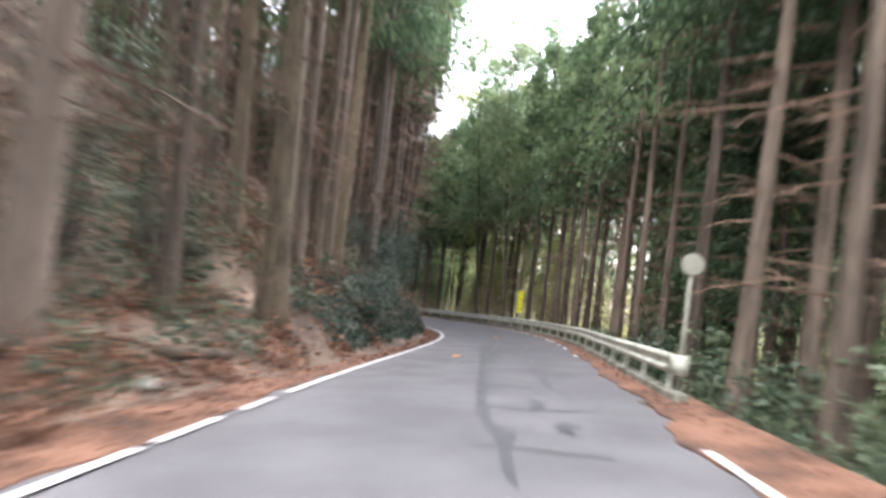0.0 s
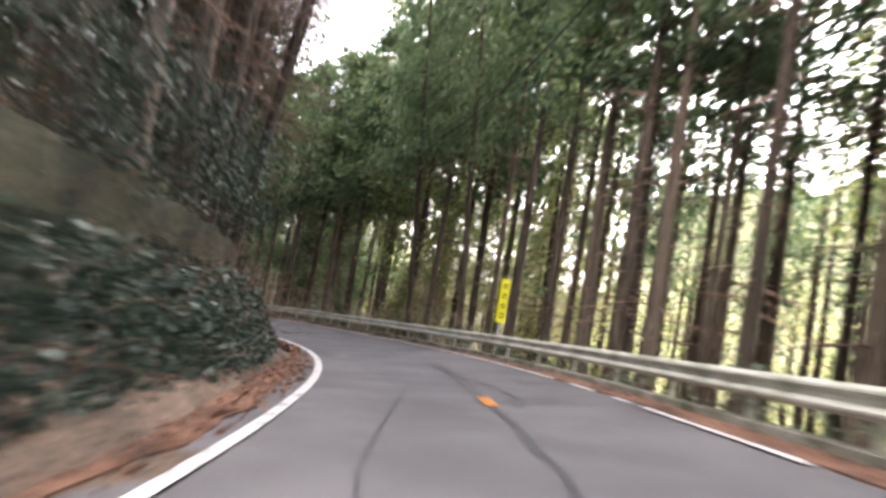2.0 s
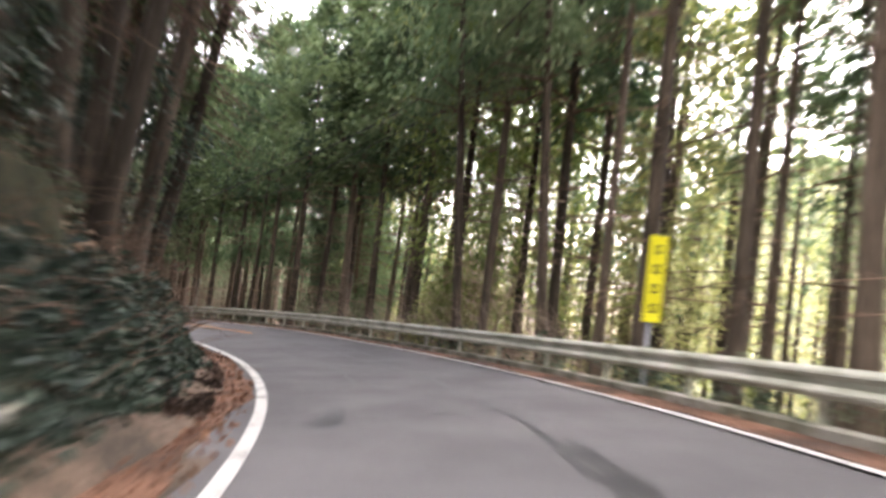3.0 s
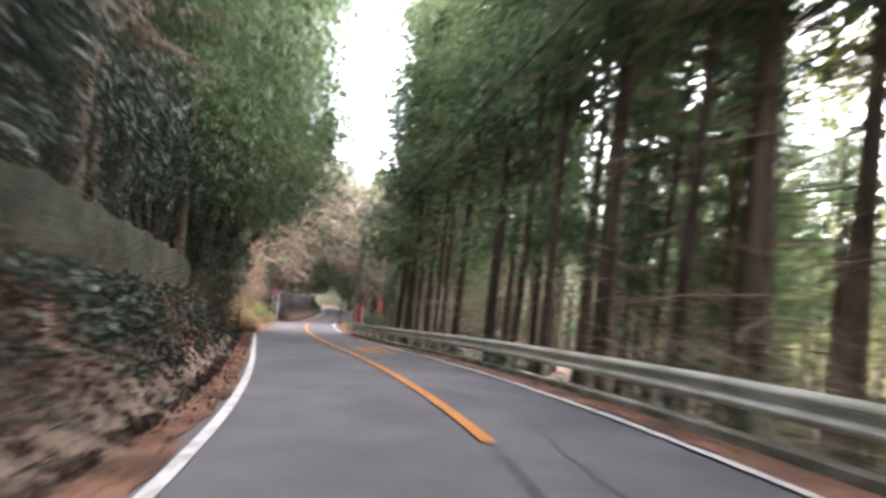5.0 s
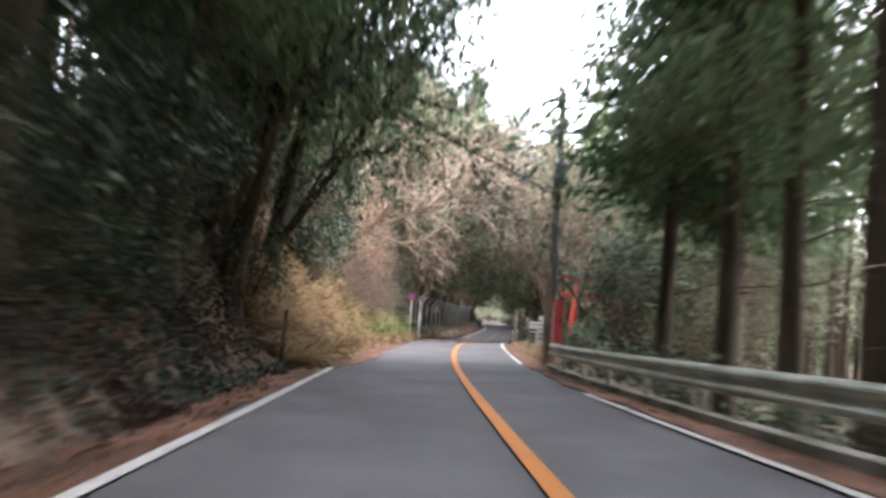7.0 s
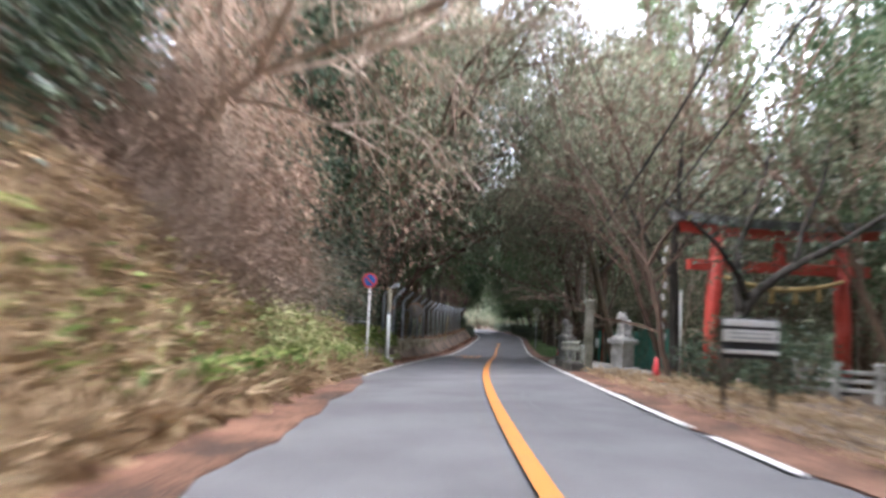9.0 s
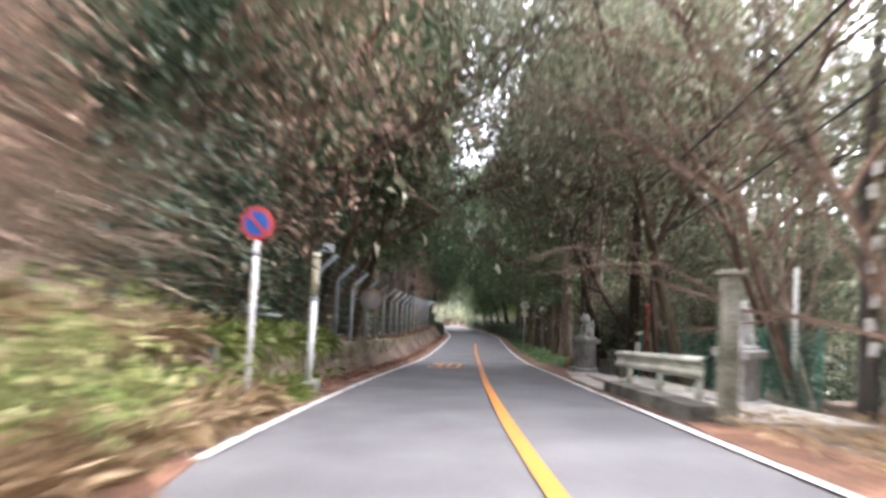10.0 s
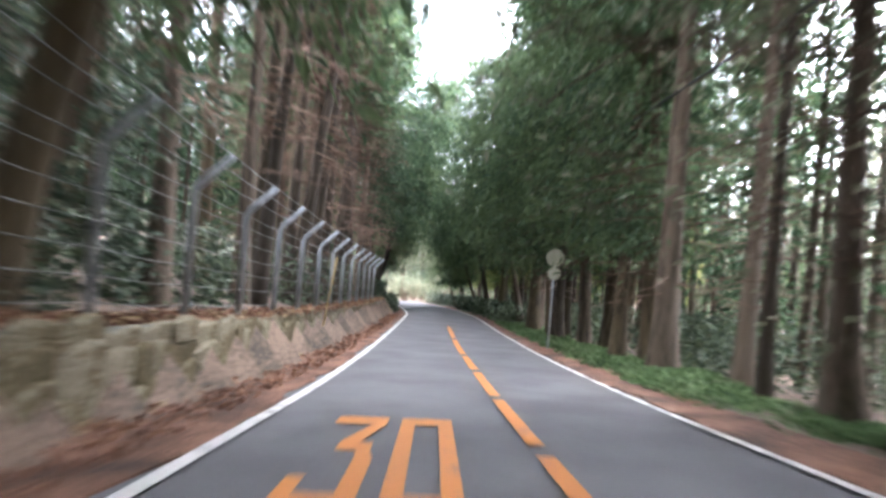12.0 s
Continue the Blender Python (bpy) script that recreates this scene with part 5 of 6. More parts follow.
for k, (s, d, over_, l) in enumerate(((131.0, -6.6, 0.3, 3.8), (134.5, -6.2, 0.3, 4.0))):
    arching(s, d, over_, l, 0.12, 170 + k, TWIG, (BROWN_LEAF, 0.15, 2), "withered brown-leaved tree arching over the road")
for k, (s, d, over_, l) in enumerate(((106.0, -5.4, 0.7, 4.8), (110.5, -5.6, 0.75, 5.0))):
    arching(s, d, over_, l, 0.15, 190 + k, BARK, (LEAF_DARK, 0.17, 4), "dark evergreen tree reaching over the road")
bare_tree("bare_tree", at_side(74, 9.0), (-0.3, -0.2, 1), 2.6, 0.1, 137, PALE_TWIG, "leafless twisted tree at the outer bend", 5, twig_leaf=(BROWN_LEAF, 0.14, 2))

thicket("vine_thicket", 121.5, 129, 2.0, 6.0, 4200, 2.6, 141, PALE_TWIG, "tangle of pale withered vines and twigs over the bank")
thicket("twig_tangle", 14, 42, 1.4, 9.0, 1800, 1.6, 142, TWIG, "tangle of dead brown twigs on the wood floor")
thicket("twig_tangle", 14, 46, 4.0, 11.0, 900, 4.6, 145, TWIG, "dead brown boughs hanging among the trunks", thin=0.009)
thicket("twig_tangle", 42, 108, 1.2, 4.5, 1800, 1.2, 143, TWIG, "dead twigs hanging over the cut bank")
thicket("twig_tangle", 66, 84, 1.4, 6.0, 1200, 2.4, 144, PALE_TWIG, "tangle of pale twigs at the outer bend", side=1)
for k, (s, d, r, h) in enumerate(((76.5, 10.0, 2.2, 8.5), (69.5, 10.5, 2.2, 8.0), (74.0, 6.0, 1.2, 3.0))):
    bush("broadleaf_tree", at_side(s, d), r, h, 5500, 0.17, 150 + k, YELLOW_GREEN, "light yellow-green broadleaf tree at the outer bend", "tree", shells=60)
scatter("wall_top_litter", 44, 97, 2.25, 3.0, 5000, -1, 0.12, 80, BROWN_LEAF, "fallen leaves lying on the retaining walls", "leaf litter", lift=0.2, high=0.15, up=0.1, long=2)
scatter("wall_ferns", 44, 97, 1.5, 2.45, 7000, -1, 0.16, 81, IVY, "ferns and ivy on the ledge below the retaining walls", high=0.35, up=0.4, clump=90)

# fallen log and stones in the wood
lg = thing("fallen_log", T(at_side(31.5, -4.9)) @ Matrix.Rotation(0.5, 4, "Z"), "dark rotting log lying on the litter", "log")
bm = bmesh.new()
tube(bm, [(-0.8, 0, 0.1), (-0.2, 0.04, 0.12), (0.3, 0.0, 0.13), (0.9, -0.05, 0.1)], [0.1, 0.13, 0.12, 0.08], 10)
part("bole", bm, BARK, lg)
for k, (s, d, w) in enumerate(((30.2, -4.4, 0.3), (33.5, -4.6, 0.22), (57.5, -3.9, 0.26), (61.0, -3.8, 0.22), (36.5, -4.4, 0.18))):
    bm = bmesh.new()
    bmesh.ops.create_icosphere(bm, subdivisions=3, radius=0.5)
    for v in bm.verts:
        v.co *= 1 + 0.35 * noise.noise(v.co * 2 + Vector((k * 4.0, 0, 0)))
    me = bpy.data.meshes.new("stone")
    bm.to_mesh(me)
    bm.free()
    me.materials.append(KERB)
    ob = new("stone", me)
    ob.matrix_world = T(at_side(s, d) + Vector((0, 0, w * 0.2))) @ Matrix.Diagonal((w, w * 1.4, w * 0.7, 1))
    tagged(ob, "rough grey stone lying on the litter verge", "stone", "stones on the verge")


# wooded hillside across the valley
v, f = [], []
cols, rows = 90, 16
for i in range(cols):
    s = 2 + 118 * i / (cols - 1)
    c, fw, r = frame_at(s)
    for j in range(rows):
        u = j / (rows - 1)
        p = c + r * (78 + 40 * u) + Vector((0, 0, -26 + 66 * u + 5 * math.sin(s * 0.045 + 1)))
        p += r * 5 * noise.noise(p * 0.09) + Vector((0, 0, 4 * noise.noise(p * 0.16) + 2.5 * noise.noise(p * 0.45)))
        v.append(p)
for i in range(cols - 1):
    for j in range(rows - 1):
        a = i * rows + j
        f.append((a, a + rows, a + rows + 1, a + 1))
tagged(new("backdrop_hillside", mesh_from("backdrop_hillside", v, f, FAR_WOODS, True)), "hazy pale green wooded hillside across the valley", "hillside", kind="structure")


# ---- road figures ----
def figures(s0, s1, d0, d1, reverse, label):
    """A speed figure 30, painted on the lane: seen upright from s0 towards s1, or from the other way."""
    root = thing("speed_figure", Matrix(), label, "road marking", "painted speed figures")
    w = (d1 - d0)

    def bar(name, pieces, parent):
        v, f = [], []
        for a, b, c, d in pieces:      # quad given by corners in the figure's own 0..1 square
            i = len(v)
            for u, t in (a, b, c, d):
                uu, tt = (1 - u, 1 - t) if reverse else (u, t)
                v.append(on_road(s0 + (s1 - s0) * tt, d0 + w * uu, 0.028))
            f.append((i, i + 1, i + 2, i + 3))
        me = mesh_from(name, v, f, ORANGE_PAINT)
        bm = bmesh.new()
        bm.from_mesh(me)
        for q in bm.faces:
            q.normal_update()
            if q.normal.z < 0:
                q.normal_flip()
        bm.to_mesh(me)
        bm.free()
        return part(name, me, ORANGE_PAINT, parent)

    def rect(a, b, c, d):
        return ((a, b), (c, b), (c, d), (a, d))

    bar("figure_three", [rect(0.0, 0.87, 0.44, 1.0), ((0.32, 0.87), (0.44, 0.87), (0.3, 0.6), (0.16, 0.6)), rect(0.16, 0.5, 0.4, 0.6), ((0.3, 0.5), (0.4, 0.5), (0.44, 0.42), (0.32, 0.42)),
                         rect(0.32, 0.12, 0.44, 0.42), rect(0.0, 0.0, 0.44, 0.12), rect(0.0, 0.12, 0.1, 0.24)], root)
    bar("figure_zero", [rect(0.56, 0.0, 0.68, 1.0), rect(0.88, 0.0, 1.0, 1.0), rect(0.68, 0.88, 0.88, 1.0), rect(0.68, 0.0, 0.88, 0.12)], root)
    return root


figures(144.8, 148.2, -1.75, -0.45, False, "worn orange speed figure 30 painted on the lane")
figures(93.6, 97.0, 1.15, 2.25, True, "worn orange speed figure 30 painted for oncoming traffic")


def upright(s, d, turn=0.0, up=0.0):
    """A pose on the ground beside the road: x to the right, y along the road."""
    c, f, r = frame_at(s)
    return Matrix.Translation(at_side(s, d) + Vector((0, 0, up))) @ Matrix.Rotation(math.atan2(r.y, r.x) + turn, 4, "Z")


def rod(name, parent, p0, p1, r, material, sides=12, label="", r1=None):
    bm = bmesh.new()
    tube(bm, [p0, p1], [r, r1 or r], sides)
    return part(name, bm, material, parent, label)


def board(name, parent, w, t, h, m, material, bevel=0.006, label=""):
    bm = bmesh.new()
    box(bm, w, t, h, m, bevel)
    return part(name, bm, material, parent, label)


FACE = Matrix.Rotation(radians(90), 4, "X")

# yellow warning board behind the guardrail
y = thing("warning_sign", upright(62.3, 3.5, 0, 0.1), "tall yellow warning board with black characters on a post", "sign")
rod("post", y, (0, 0.05, -0.9), (0, 0.05, 1.2), 0.03, STEEL)
b = board("board", y, 0.33, 0.03, 1.46, T((0, 0, 1.8)), SIGN_YELLOW)
for z in (2.3, 1.97, 1.64, 1.31):
    for k, (dx, dz, w, h) in enumerate(((0, 0.06, 0.13, 0.03), (-0.05, -0.02, 0.03, 0.13), (0.05, -0.02, 0.03, 0.13), (0, -0.06, 0.13, 0.03))):
        board("character_bar", b, w, 0.006, h, T((dx, -0.019, z + dz)), BLACK_PAINT, 0)

# round plate on a pole where the rail begins
p = thing("delineator_pole", upright(33.0, 3.6), "pale pole with a round plate at the guardrail's end", "sign")
rod("pole", p, (0, 0, -0.4), (0, 0, 2.35), 0.032, FADED_SIGN)
bm = bmesh.new()
disc(bm, 0.19, 0.02, T((0, -0.05, 2.32)) @ FACE)
part("plate", bm, FADED_SIGN, p, "weathered round plate")


# utility poles and cables
def utility_pole(s, d, height, label, lamp=True, shaft=CONCRETE):
    u = thing("utility_pole", upright(s, d), label, "utility pole")
    rod("pole", u, (0, 0, -0.6), (0, 0, height), 0.17, shaft, 16, "", 0.12)
    for z in (height - 0.5, height - 1.3) if lamp else ():
        board("cross_arm", u, 1.5, 0.09, 0.09, T((0, -0.16, z)), STEEL)
        for x in (-0.65, -0.2, 0.2, 0.65):
            rod("insulator", u, (x, -0.16, z + 0.04), (x, -0.16, z + 0.2), 0.04, SIGN_WHITE, 8)
    for k in range(6):
        rod("step_bolt", u, (0.1 if k % 2 else -0.1, 0, 2.4 + 0.45 * k), (0.32 if k % 2 else -0.32, 0, 2.4 + 0.45 * k), 0.012, STEEL, 6)
    if lamp:
        bm = bmesh.new()
        tube(bm, [(0, -0.28, height - 3.1), (0, -0.28, height - 3.0), (0, -0.28, height - 2.3), (0, -0.28, height - 2.2)], [0.14, 0.19, 0.19, 0.14], 16)
        part("transformer", bm, STEEL, u, "grey cylindrical transformer")
        a = rod("lamp_arm", u, (0, 0, height - 3.2), (-1.0, -0.1, height - 2.9), 0.025, STEEL)
        board("lamp_head", u, 0.4, 0.16, 0.12, T((-1.1, -0.1, height - 2.9)), SIGN_WHITE, 0.03)
        bm = bmesh.new()
        tube(bm, [(0.12, -0.14, 0.3), (0.12, -0.14, 4.2)], [0.05, 0.05], 8)
        part("cable_guard", bm, STEEL, u)
    return u


utility_pole(112.3, 3.45, 8.8, "concrete utility pole with transformer beside the guardrail's end")
utility_pole(148.2, 5.4, 9.0, "beige concrete utility pole among the cedars", False, POLE_CONCRETE)
s_ = thing("notice_board", upright(111.2, 3.5), "narrow red notice board beside the utility pole", "sign")
board("board", s_, 0.36, 0.03, 1.45, T((0, 0, 1.35)), SIGN_RED)
board("border", s_, 0.05, 0.012, 1.3, T((-0.12, -0.02, 1.35)), SIGN_WHITE, 0)
rod("post", s_, (0, 0.04, -0.3), (0, 0.04, 1.6), 0.03, STEEL)
s_ = thing("notice_board", upright(113.6, 3.5), "small white notice board on two legs", "sign")
board("board", s_, 0.5, 0.03, 0.5, T((0, 0, 0.85)), SIGN_WHITE)
for x in (-0.2, 0.2):
    rod("leg", s_, (x, 0.03, -0.3), (x, 0.03, 1.0), 0.02, STEEL)
for z in (0.95, 0.8):
    board("text_bar", s_, 0.36, 0.006, 0.04, T((0, -0.018, z)), BLACK_PAINT, 0)


def cable(points, r, label):
    pts = [on_road(s, d, up) for s, d, up in points]
    _, q = resample([tuple(p) for p in pts], 0.8)
    bm = bmesh.new()
    tube(bm, [Vector(v) for v in q], [r] * len(q), 6)
    me = bpy.data.meshes.new("overhead_cable")
    bm.to_mesh(me)
    bm.free()
    me.materials.append(CABLE)
    return tagged(new("overhead_cable", me), label, "cable")


cable([(8, 4.2, 9.5), (40, 4.0, 9.2), (70, 3.6, 9.4), (95, 3.6, 7.9), (105, 3.6, 6.8), (112.3, 3.3, 6.3)], 0.028, "black overhead cable strung along the road")
cable([(112.3, 3.5, 8.2), (121, 4.4, 6.9), (130, 4.6, 5.6), (140, 4.8, 5.5), (148.2, 5.3, 6.6), (165, 4.6, 7.6), (190, 4.6, 9)], 0.03, "black overhead cable strung along the road")
cable([(112.3, 3.7, 7.4), (121, 5.0, 6.2), (130, 5.2, 4.6), (140, 5.2, 4.2), (148.2, 5.3, 5.0)], 0.022, "thin black overhead cable strung along the road")
cable([(70, 4.6, 8.6), (95, 4.6, 7.0), (112.3, 3.5, 7.5)], 0.018, "thin black overhead cable strung along the road")

# leaning pale post behind the guardrail
l_ = thing("leaning_post", upright(98.0, 4.75), "leaning pale steel post behind the guardrail", "post")
rod("post", l_, (0, 0, -0.5), (0.22, 0, 3.1), 0.05, FADED_SIGN)
board("cap", l_, 0.24, 0.05, 0.08, T((0.2, 0, 3.12)), FADED_SIGN, 0.01)

# wooden barrier at the foot of the overgrown bank
w_ = thing("wooden_barrier", upright(106.5, -4.0), "dark broken wooden barrier at the foot of the bank", "barrier")
for x in (-0.55, 0.45):
    rod("post", w_, (x, 0, -0.3), (x + 0.04, 0, 1.2), 0.05, BARK)
for z in (0.5, 0.85):
    rod("rail", w_, (-0.8, -0.06, z + 0.12), (0.55, -0.06, z - 0.1), 0.04, BARK)

# no-parking sign
n_ = thing("no_parking_sign", upright(130.0, -3.15), "round blue and red no-parking sign on a white pole", "sign")
rod("pole", n_, (0, 0, -0.4), (0, 0, 2.95), 0.035, SIGN_WHITE)
bm = bmesh.new()
disc(bm, 0.23, 0.016, T((0, -0.05, 2.75)) @ FACE, 40)
plate = part("plate", bm, SIGN_RED, n_, "red rim of the sign")
bm = bmesh.new()
disc(bm, 0.17, 0.008, T((0, -0.062, 2.75)) @ FACE, 40)
part("field", bm, SIGN_BLUE, plate, "blue field of the sign")
board("slash", plate, 0.36, 0.006, 0.045, T((0, -0.07, 2.75)) @ Matrix.Rotation(radians(45), 4, "Y"), SIGN_RED, 0)
rod("clamp", n_, (0, 0, 2.3), (0, 0, 2.36), 0.045, STEEL)

# white pole with a lamp on a concrete foot
c_ = thing("lamp_pole", upright(133.3, -3.15), "white steel pole with cream sleeve and grey lamp", "pole")
rod("shaft", c_, (0, 0, 0), (0, 0, 1.9), 0.066, SIGN_WHITE, 16)
rod("sleeve", c_, (0, 0, 1.9), (0, 0, 2.82), 0.074, CREAM, 16, "cream plastic sleeve")
board("foot", c_, 0.5, 0.5, 0.4, T((-0.05, 0, 0.12)), KERB, 0.03)
rod("band", c_, (0, 0, 1.88), (0, 0, 1.94), 0.082, STEEL, 16)
lamp = rod("lamp_arm", c_, (0, 0, 2.78), (0.2, -0.05, 2.92), 0.02, STEEL)
board("lamp_head", c_, 0.2, 0.16, 0.17, T((0.24, -0.06, 2.92)), STEEL, 0.03, "grey lamp housing")
# grey concrete pillar on the bank behind it
c_ = thing("concrete_pillar", T(on_road(134.4, -4.85, 0.95)) @ Matrix.Rotation(math.atan2(frame_at(134.4)[2].y, frame_at(134.4)[2].x), 4, "Z"), "grey square concrete pillar with a crossbar on the bank", "post")
board("shaft", c_, 0.2, 0.2, 1.7, T((0, 0, 0.7)), POLE_CONCRETE, 0.02)
rod("crossbar", c_, (-0.15, -0.12, 0.72), (0.75, -0.12, 0.7), 0.03, STEEL)
rod("crossbar", c_, (-0.15, -0.12, 0.86), (0.5, -0.12, 0.85), 0.02, STEEL)

# ---- barbed-wire fence on the low wall ----
fence = thing("barbed_wire_fence", Matrix(), "barbed-wire fence with bent steel posts on the low wall", "fence")
FENCE_D = lambda s: -4.32
FENCE_POSTS = [137.9 + 2.35 * k for k in range(17)]
bm = bmesh.new()
tube(bm, [(0, 0, -0.2), (0, 0, 1.82), (0.07, 0, 1.95), (0.5, 0, 2.38)], [0.062, 0.06, 0.06, 0.052], 8)
fp_me = bpy.data.meshes.new("fence_post")
bm.to_mesh(fp_me)
bm.free()
fp_me.materials.append(STEEL)
WIRES = [(0.0, 0.2), (0.0, 0.48), (0.0, 0.76), (0.0, 1.04), (0.0, 1.32), (0.0, 1.6), (0.0, 1.82), (0.2, 2.06), (0.34, 2.22), (0.48, 2.37)]
rows_ = []
for s in FENCE_POSTS:
    c, f, r = frame_at(s)
    base = on_road(s, FENCE_D(s), 1.06)
    part("fence_post", fp_me, STEEL, fence, at=T(base) @ Matrix.Rotation(math.atan2(r.y, r.x), 4, "Z"))
    rows_.append([base + r * (o + 0.05) + Vector((0, 0, z)) for o, z in WIRES])
for k in range(len(WIRES)):
    bm = bmesh.new()
    pts = []
    for i, row in enumerate(rows_):
        pts.append(row[k])
        if i < len(rows_) - 1:
            pts.append(row[k].lerp(rows_[i + 1][k], 0.5) - Vector((0, 0, 0.03)))
    tube(bm, pts, [0.005] * len(pts), 5)
    for i in range(len(pts) - 1):
        for j in range(4):
            q = pts[i].lerp(pts[i + 1], (j + 0.5) / 4)
            bmesh.ops.create_cube(bm, size=0.022, matrix=T(q) @ Euler((j, i, 0.7)).to_matrix().to_4x4())
    part("wire", bm, WIRE, fence)

# ---- traffic mirror ----
m_ = thing("traffic_mirror", T(on_road(142.3, -4.3, 1.0)) @ Matrix.Rotation(math.atan2(frame_at(142.3)[2].y, frame_at(142.3)[2].x), 4, "Z"), "round convex traffic mirror with brown hood on a post", "traffic mirror")
rod("post", m_, (0.0, 0.12, -0.4), (0.0, 0.12, 1.75), 0.05, STEEL)
rod("arm", m_, (0.0, 0.12, 1.5), (0.68, 0.06, 1.46), 0.026, STEEL)
tilt = T((0.68, 0, 1.5)) @ Matrix.Rotation(radians(8), 4, "Z") @ Matrix.Rotation(radians(14), 4, "X")
bm = bmesh.new()
rings = 8
for i in range(rings + 1):
    q = 0.36 * i / rings
    for k in range(40 if i else 1):
        w = 2 * math.pi * k / 40
        bm.verts.new(tilt @ Vector((q * math.cos(w), -0.02 - 0.11 * (1 - (i / rings) ** 2), q * math.sin(w))))
bm.verts.ensure_lookup_table()
for k in range(40):
    bm.faces.new((bm.verts[0], bm.verts[1 + k], bm.verts[1 + (k + 1) % 40])).smooth = True
    for i in range(rings - 1):
        o = 1 + 40 * i
        bm.faces.new((bm.verts[o + k], bm.verts[o + 40 + k], bm.verts[o + 40 + (k + 1) % 40], bm.verts[o + (k + 1) % 40])).smooth = True
bmesh.ops.recalc_face_normals(bm, faces=bm.faces)
part("mirror_face", bm, MIRROR, m_, "convex mirror glass")
bm = bmesh.new()
disc(bm, 0.375, 0.05, tilt @ T((0, 0.03, 0)) @ FACE, 40)
part("shell", bm, MIRROR_BACK, m_, "brown-orange mirror shell")
bm = bmesh.new()
for k in range(13):
    a = radians(15 + 150 * k / 12)
    for dy in (0.04, -0.2):
        bm.verts.new(tilt @ Vector((0.39 * math.cos(a), dy, 0.39 * math.sin(a))))
bm.verts.ensure_lookup_table()
for k in range(12):
    bm.faces.new((bm.verts[2 * k], bm.verts[2 * k + 1], bm.verts[2 * k + 3], bm.verts[2 * k + 2]))
hood = part("hood", bm, MIRROR_BACK, m_, "short hood over the mirror")
hood.modifiers.new("thick", "SOLIDIFY").thickness = 0.012
board("bracket", m_, 0.12, 0.03, 0.26, T((0.9, 0.03, 1.06)) @ Matrix.Rotation(radians(-20), 4, "Y"), MIRROR_BACK, 0.01, "orange plate under the mirror")

# ---- information board ----
i_ = thing("information_board", upright(121.3, 4.2), "dark wooden information board with white panels on posts", "sign")
for x in (-0.36, 0.36):
    rod("post", i_, (x, 0.04, -0.4), (x, 0.04, 1.42), 0.035, BARK)
board("backing", i_, 0.84, 0.03, 0.6, T((0, 0.02, 1.1)), BLACK_PAINT)
for z, h in ((1.33, 0.1), (1.14, 0.18), (0.9, 0.06)):
    board("panel", i_, 0.8, 0.02, h, T((0, -0.008, z)), SIGN_WHITE, 0.004, "white panel with faded lettering")
for z in (1.18, 1.11):
    board("text_bar", i_, 0.62, 0.006, 0.018, T((0, -0.02, z)), STEEL, 0)

# ---- shrine gate ----
a0, a1 = at_side(129.7, 6.8), at_side(130.4, 10.7)
mid = (a0 + a1) / 2
width = (a1 - a0).xy.length
ang = math.atan2((a1 - a0).y, (a1 - a0).x)
torii = thing("torii_gate", T((mid.x, mid.y, min(a0.z, a1.z))) @ Matrix.Rotation(ang, 4, "Z"), "vermilion wooden torii gate with dark roofing and straw rope", "shrine gate")
for sx in (-1, 1):
    bm = bmesh.new()
    tube(bm, [(sx * width / 2, 0, -0.4), (sx * width / 2, 0, 2), (sx * (width / 2 - 0.12), 0, 4.4)], [0.22, 0.21, 0.19], 20)
    pil = part("pillar", bm, VERMILION, torii)
    rod("pillar_foot", pil, (sx * width / 2, 0, -0.4), (sx * width / 2, 0, 0.55), 0.26, BLACK_PAINT, 20, "black foot of the pillar")
    board("wedge", torii, 0.16, 0.4, 0.14, T((sx * (width / 2 - 0.35), 0, 3.78)), VERMILION, 0.01)
board("tie_beam", torii, width + 1.5, 0.2, 0.32, T((0, 0, 3.55)), VERMILION, 0.015)
board("strut", torii, 0.3, 0.14, 0.6, T((0, 0, 4.0)), VERMILION, 0.01)


def curved_beam(name, w, depth, z0, h, sweep, material, label=""):
    v, f = [], []
    n = 13
    for i in range(n):
        u = -1 + 2 * i / (n - 1)
        z = z0 + sweep * u * u
        x = u * w / 2
        for yy, zz in ((-depth, 0), (depth, 0), (depth * 1.1, h), (-depth * 1.1, h)):
            v.append((x * (1 + 0.03 * (zz > 0)), yy, z + zz))
    for i in range(n - 1):
        for k in range(4):
            f.append((i * 4 + k, i * 4 + 4 + k, i * 4 + 4 + (k + 1) % 4, i * 4 + (k + 1) % 4))
    f += [(0, 1, 2, 3), tuple((n - 1) * 4 + k for k in (3, 2, 1, 0))]
    return part(name, mesh_from(name, v, f, material), material, torii, label)


curved_beam("lintel", width + 1.8, 0.17, 4.35, 0.28, 0.14, VERMILION)
curved_beam("top_beam", width + 2.3, 0.27, 4.63, 0.26, 0.17, DARK_ROOF, "dark metal-clad top beam")
bm = bmesh.new()
rp = [Vector((-width / 2 + 0.2 + (width - 0.4) * k / 20, -0.22, 3.25 - 0.3 * (1 - (2 * k / 20 - 1) ** 2))) for k in range(21)]
tube(bm, rp, [0.05 + 0.03 * (1 - (2 * k / 20 - 1) ** 2) for k in range(21)], 10)
rope = part("straw_rope", bm, STRAW_ROPE, torii, "twisted straw rope")
for k in (4, 8, 12, 16):
    bm = bmesh.new()
    tube(bm, [rp[k], rp[k] - Vector((0, 0, 0.2)), rp[k] - Vector((0, 0, 0.42))], [0.03, 0.06, 0.08], 8)
    part("straw_tassel", bm, STRAW_ROPE, rope)

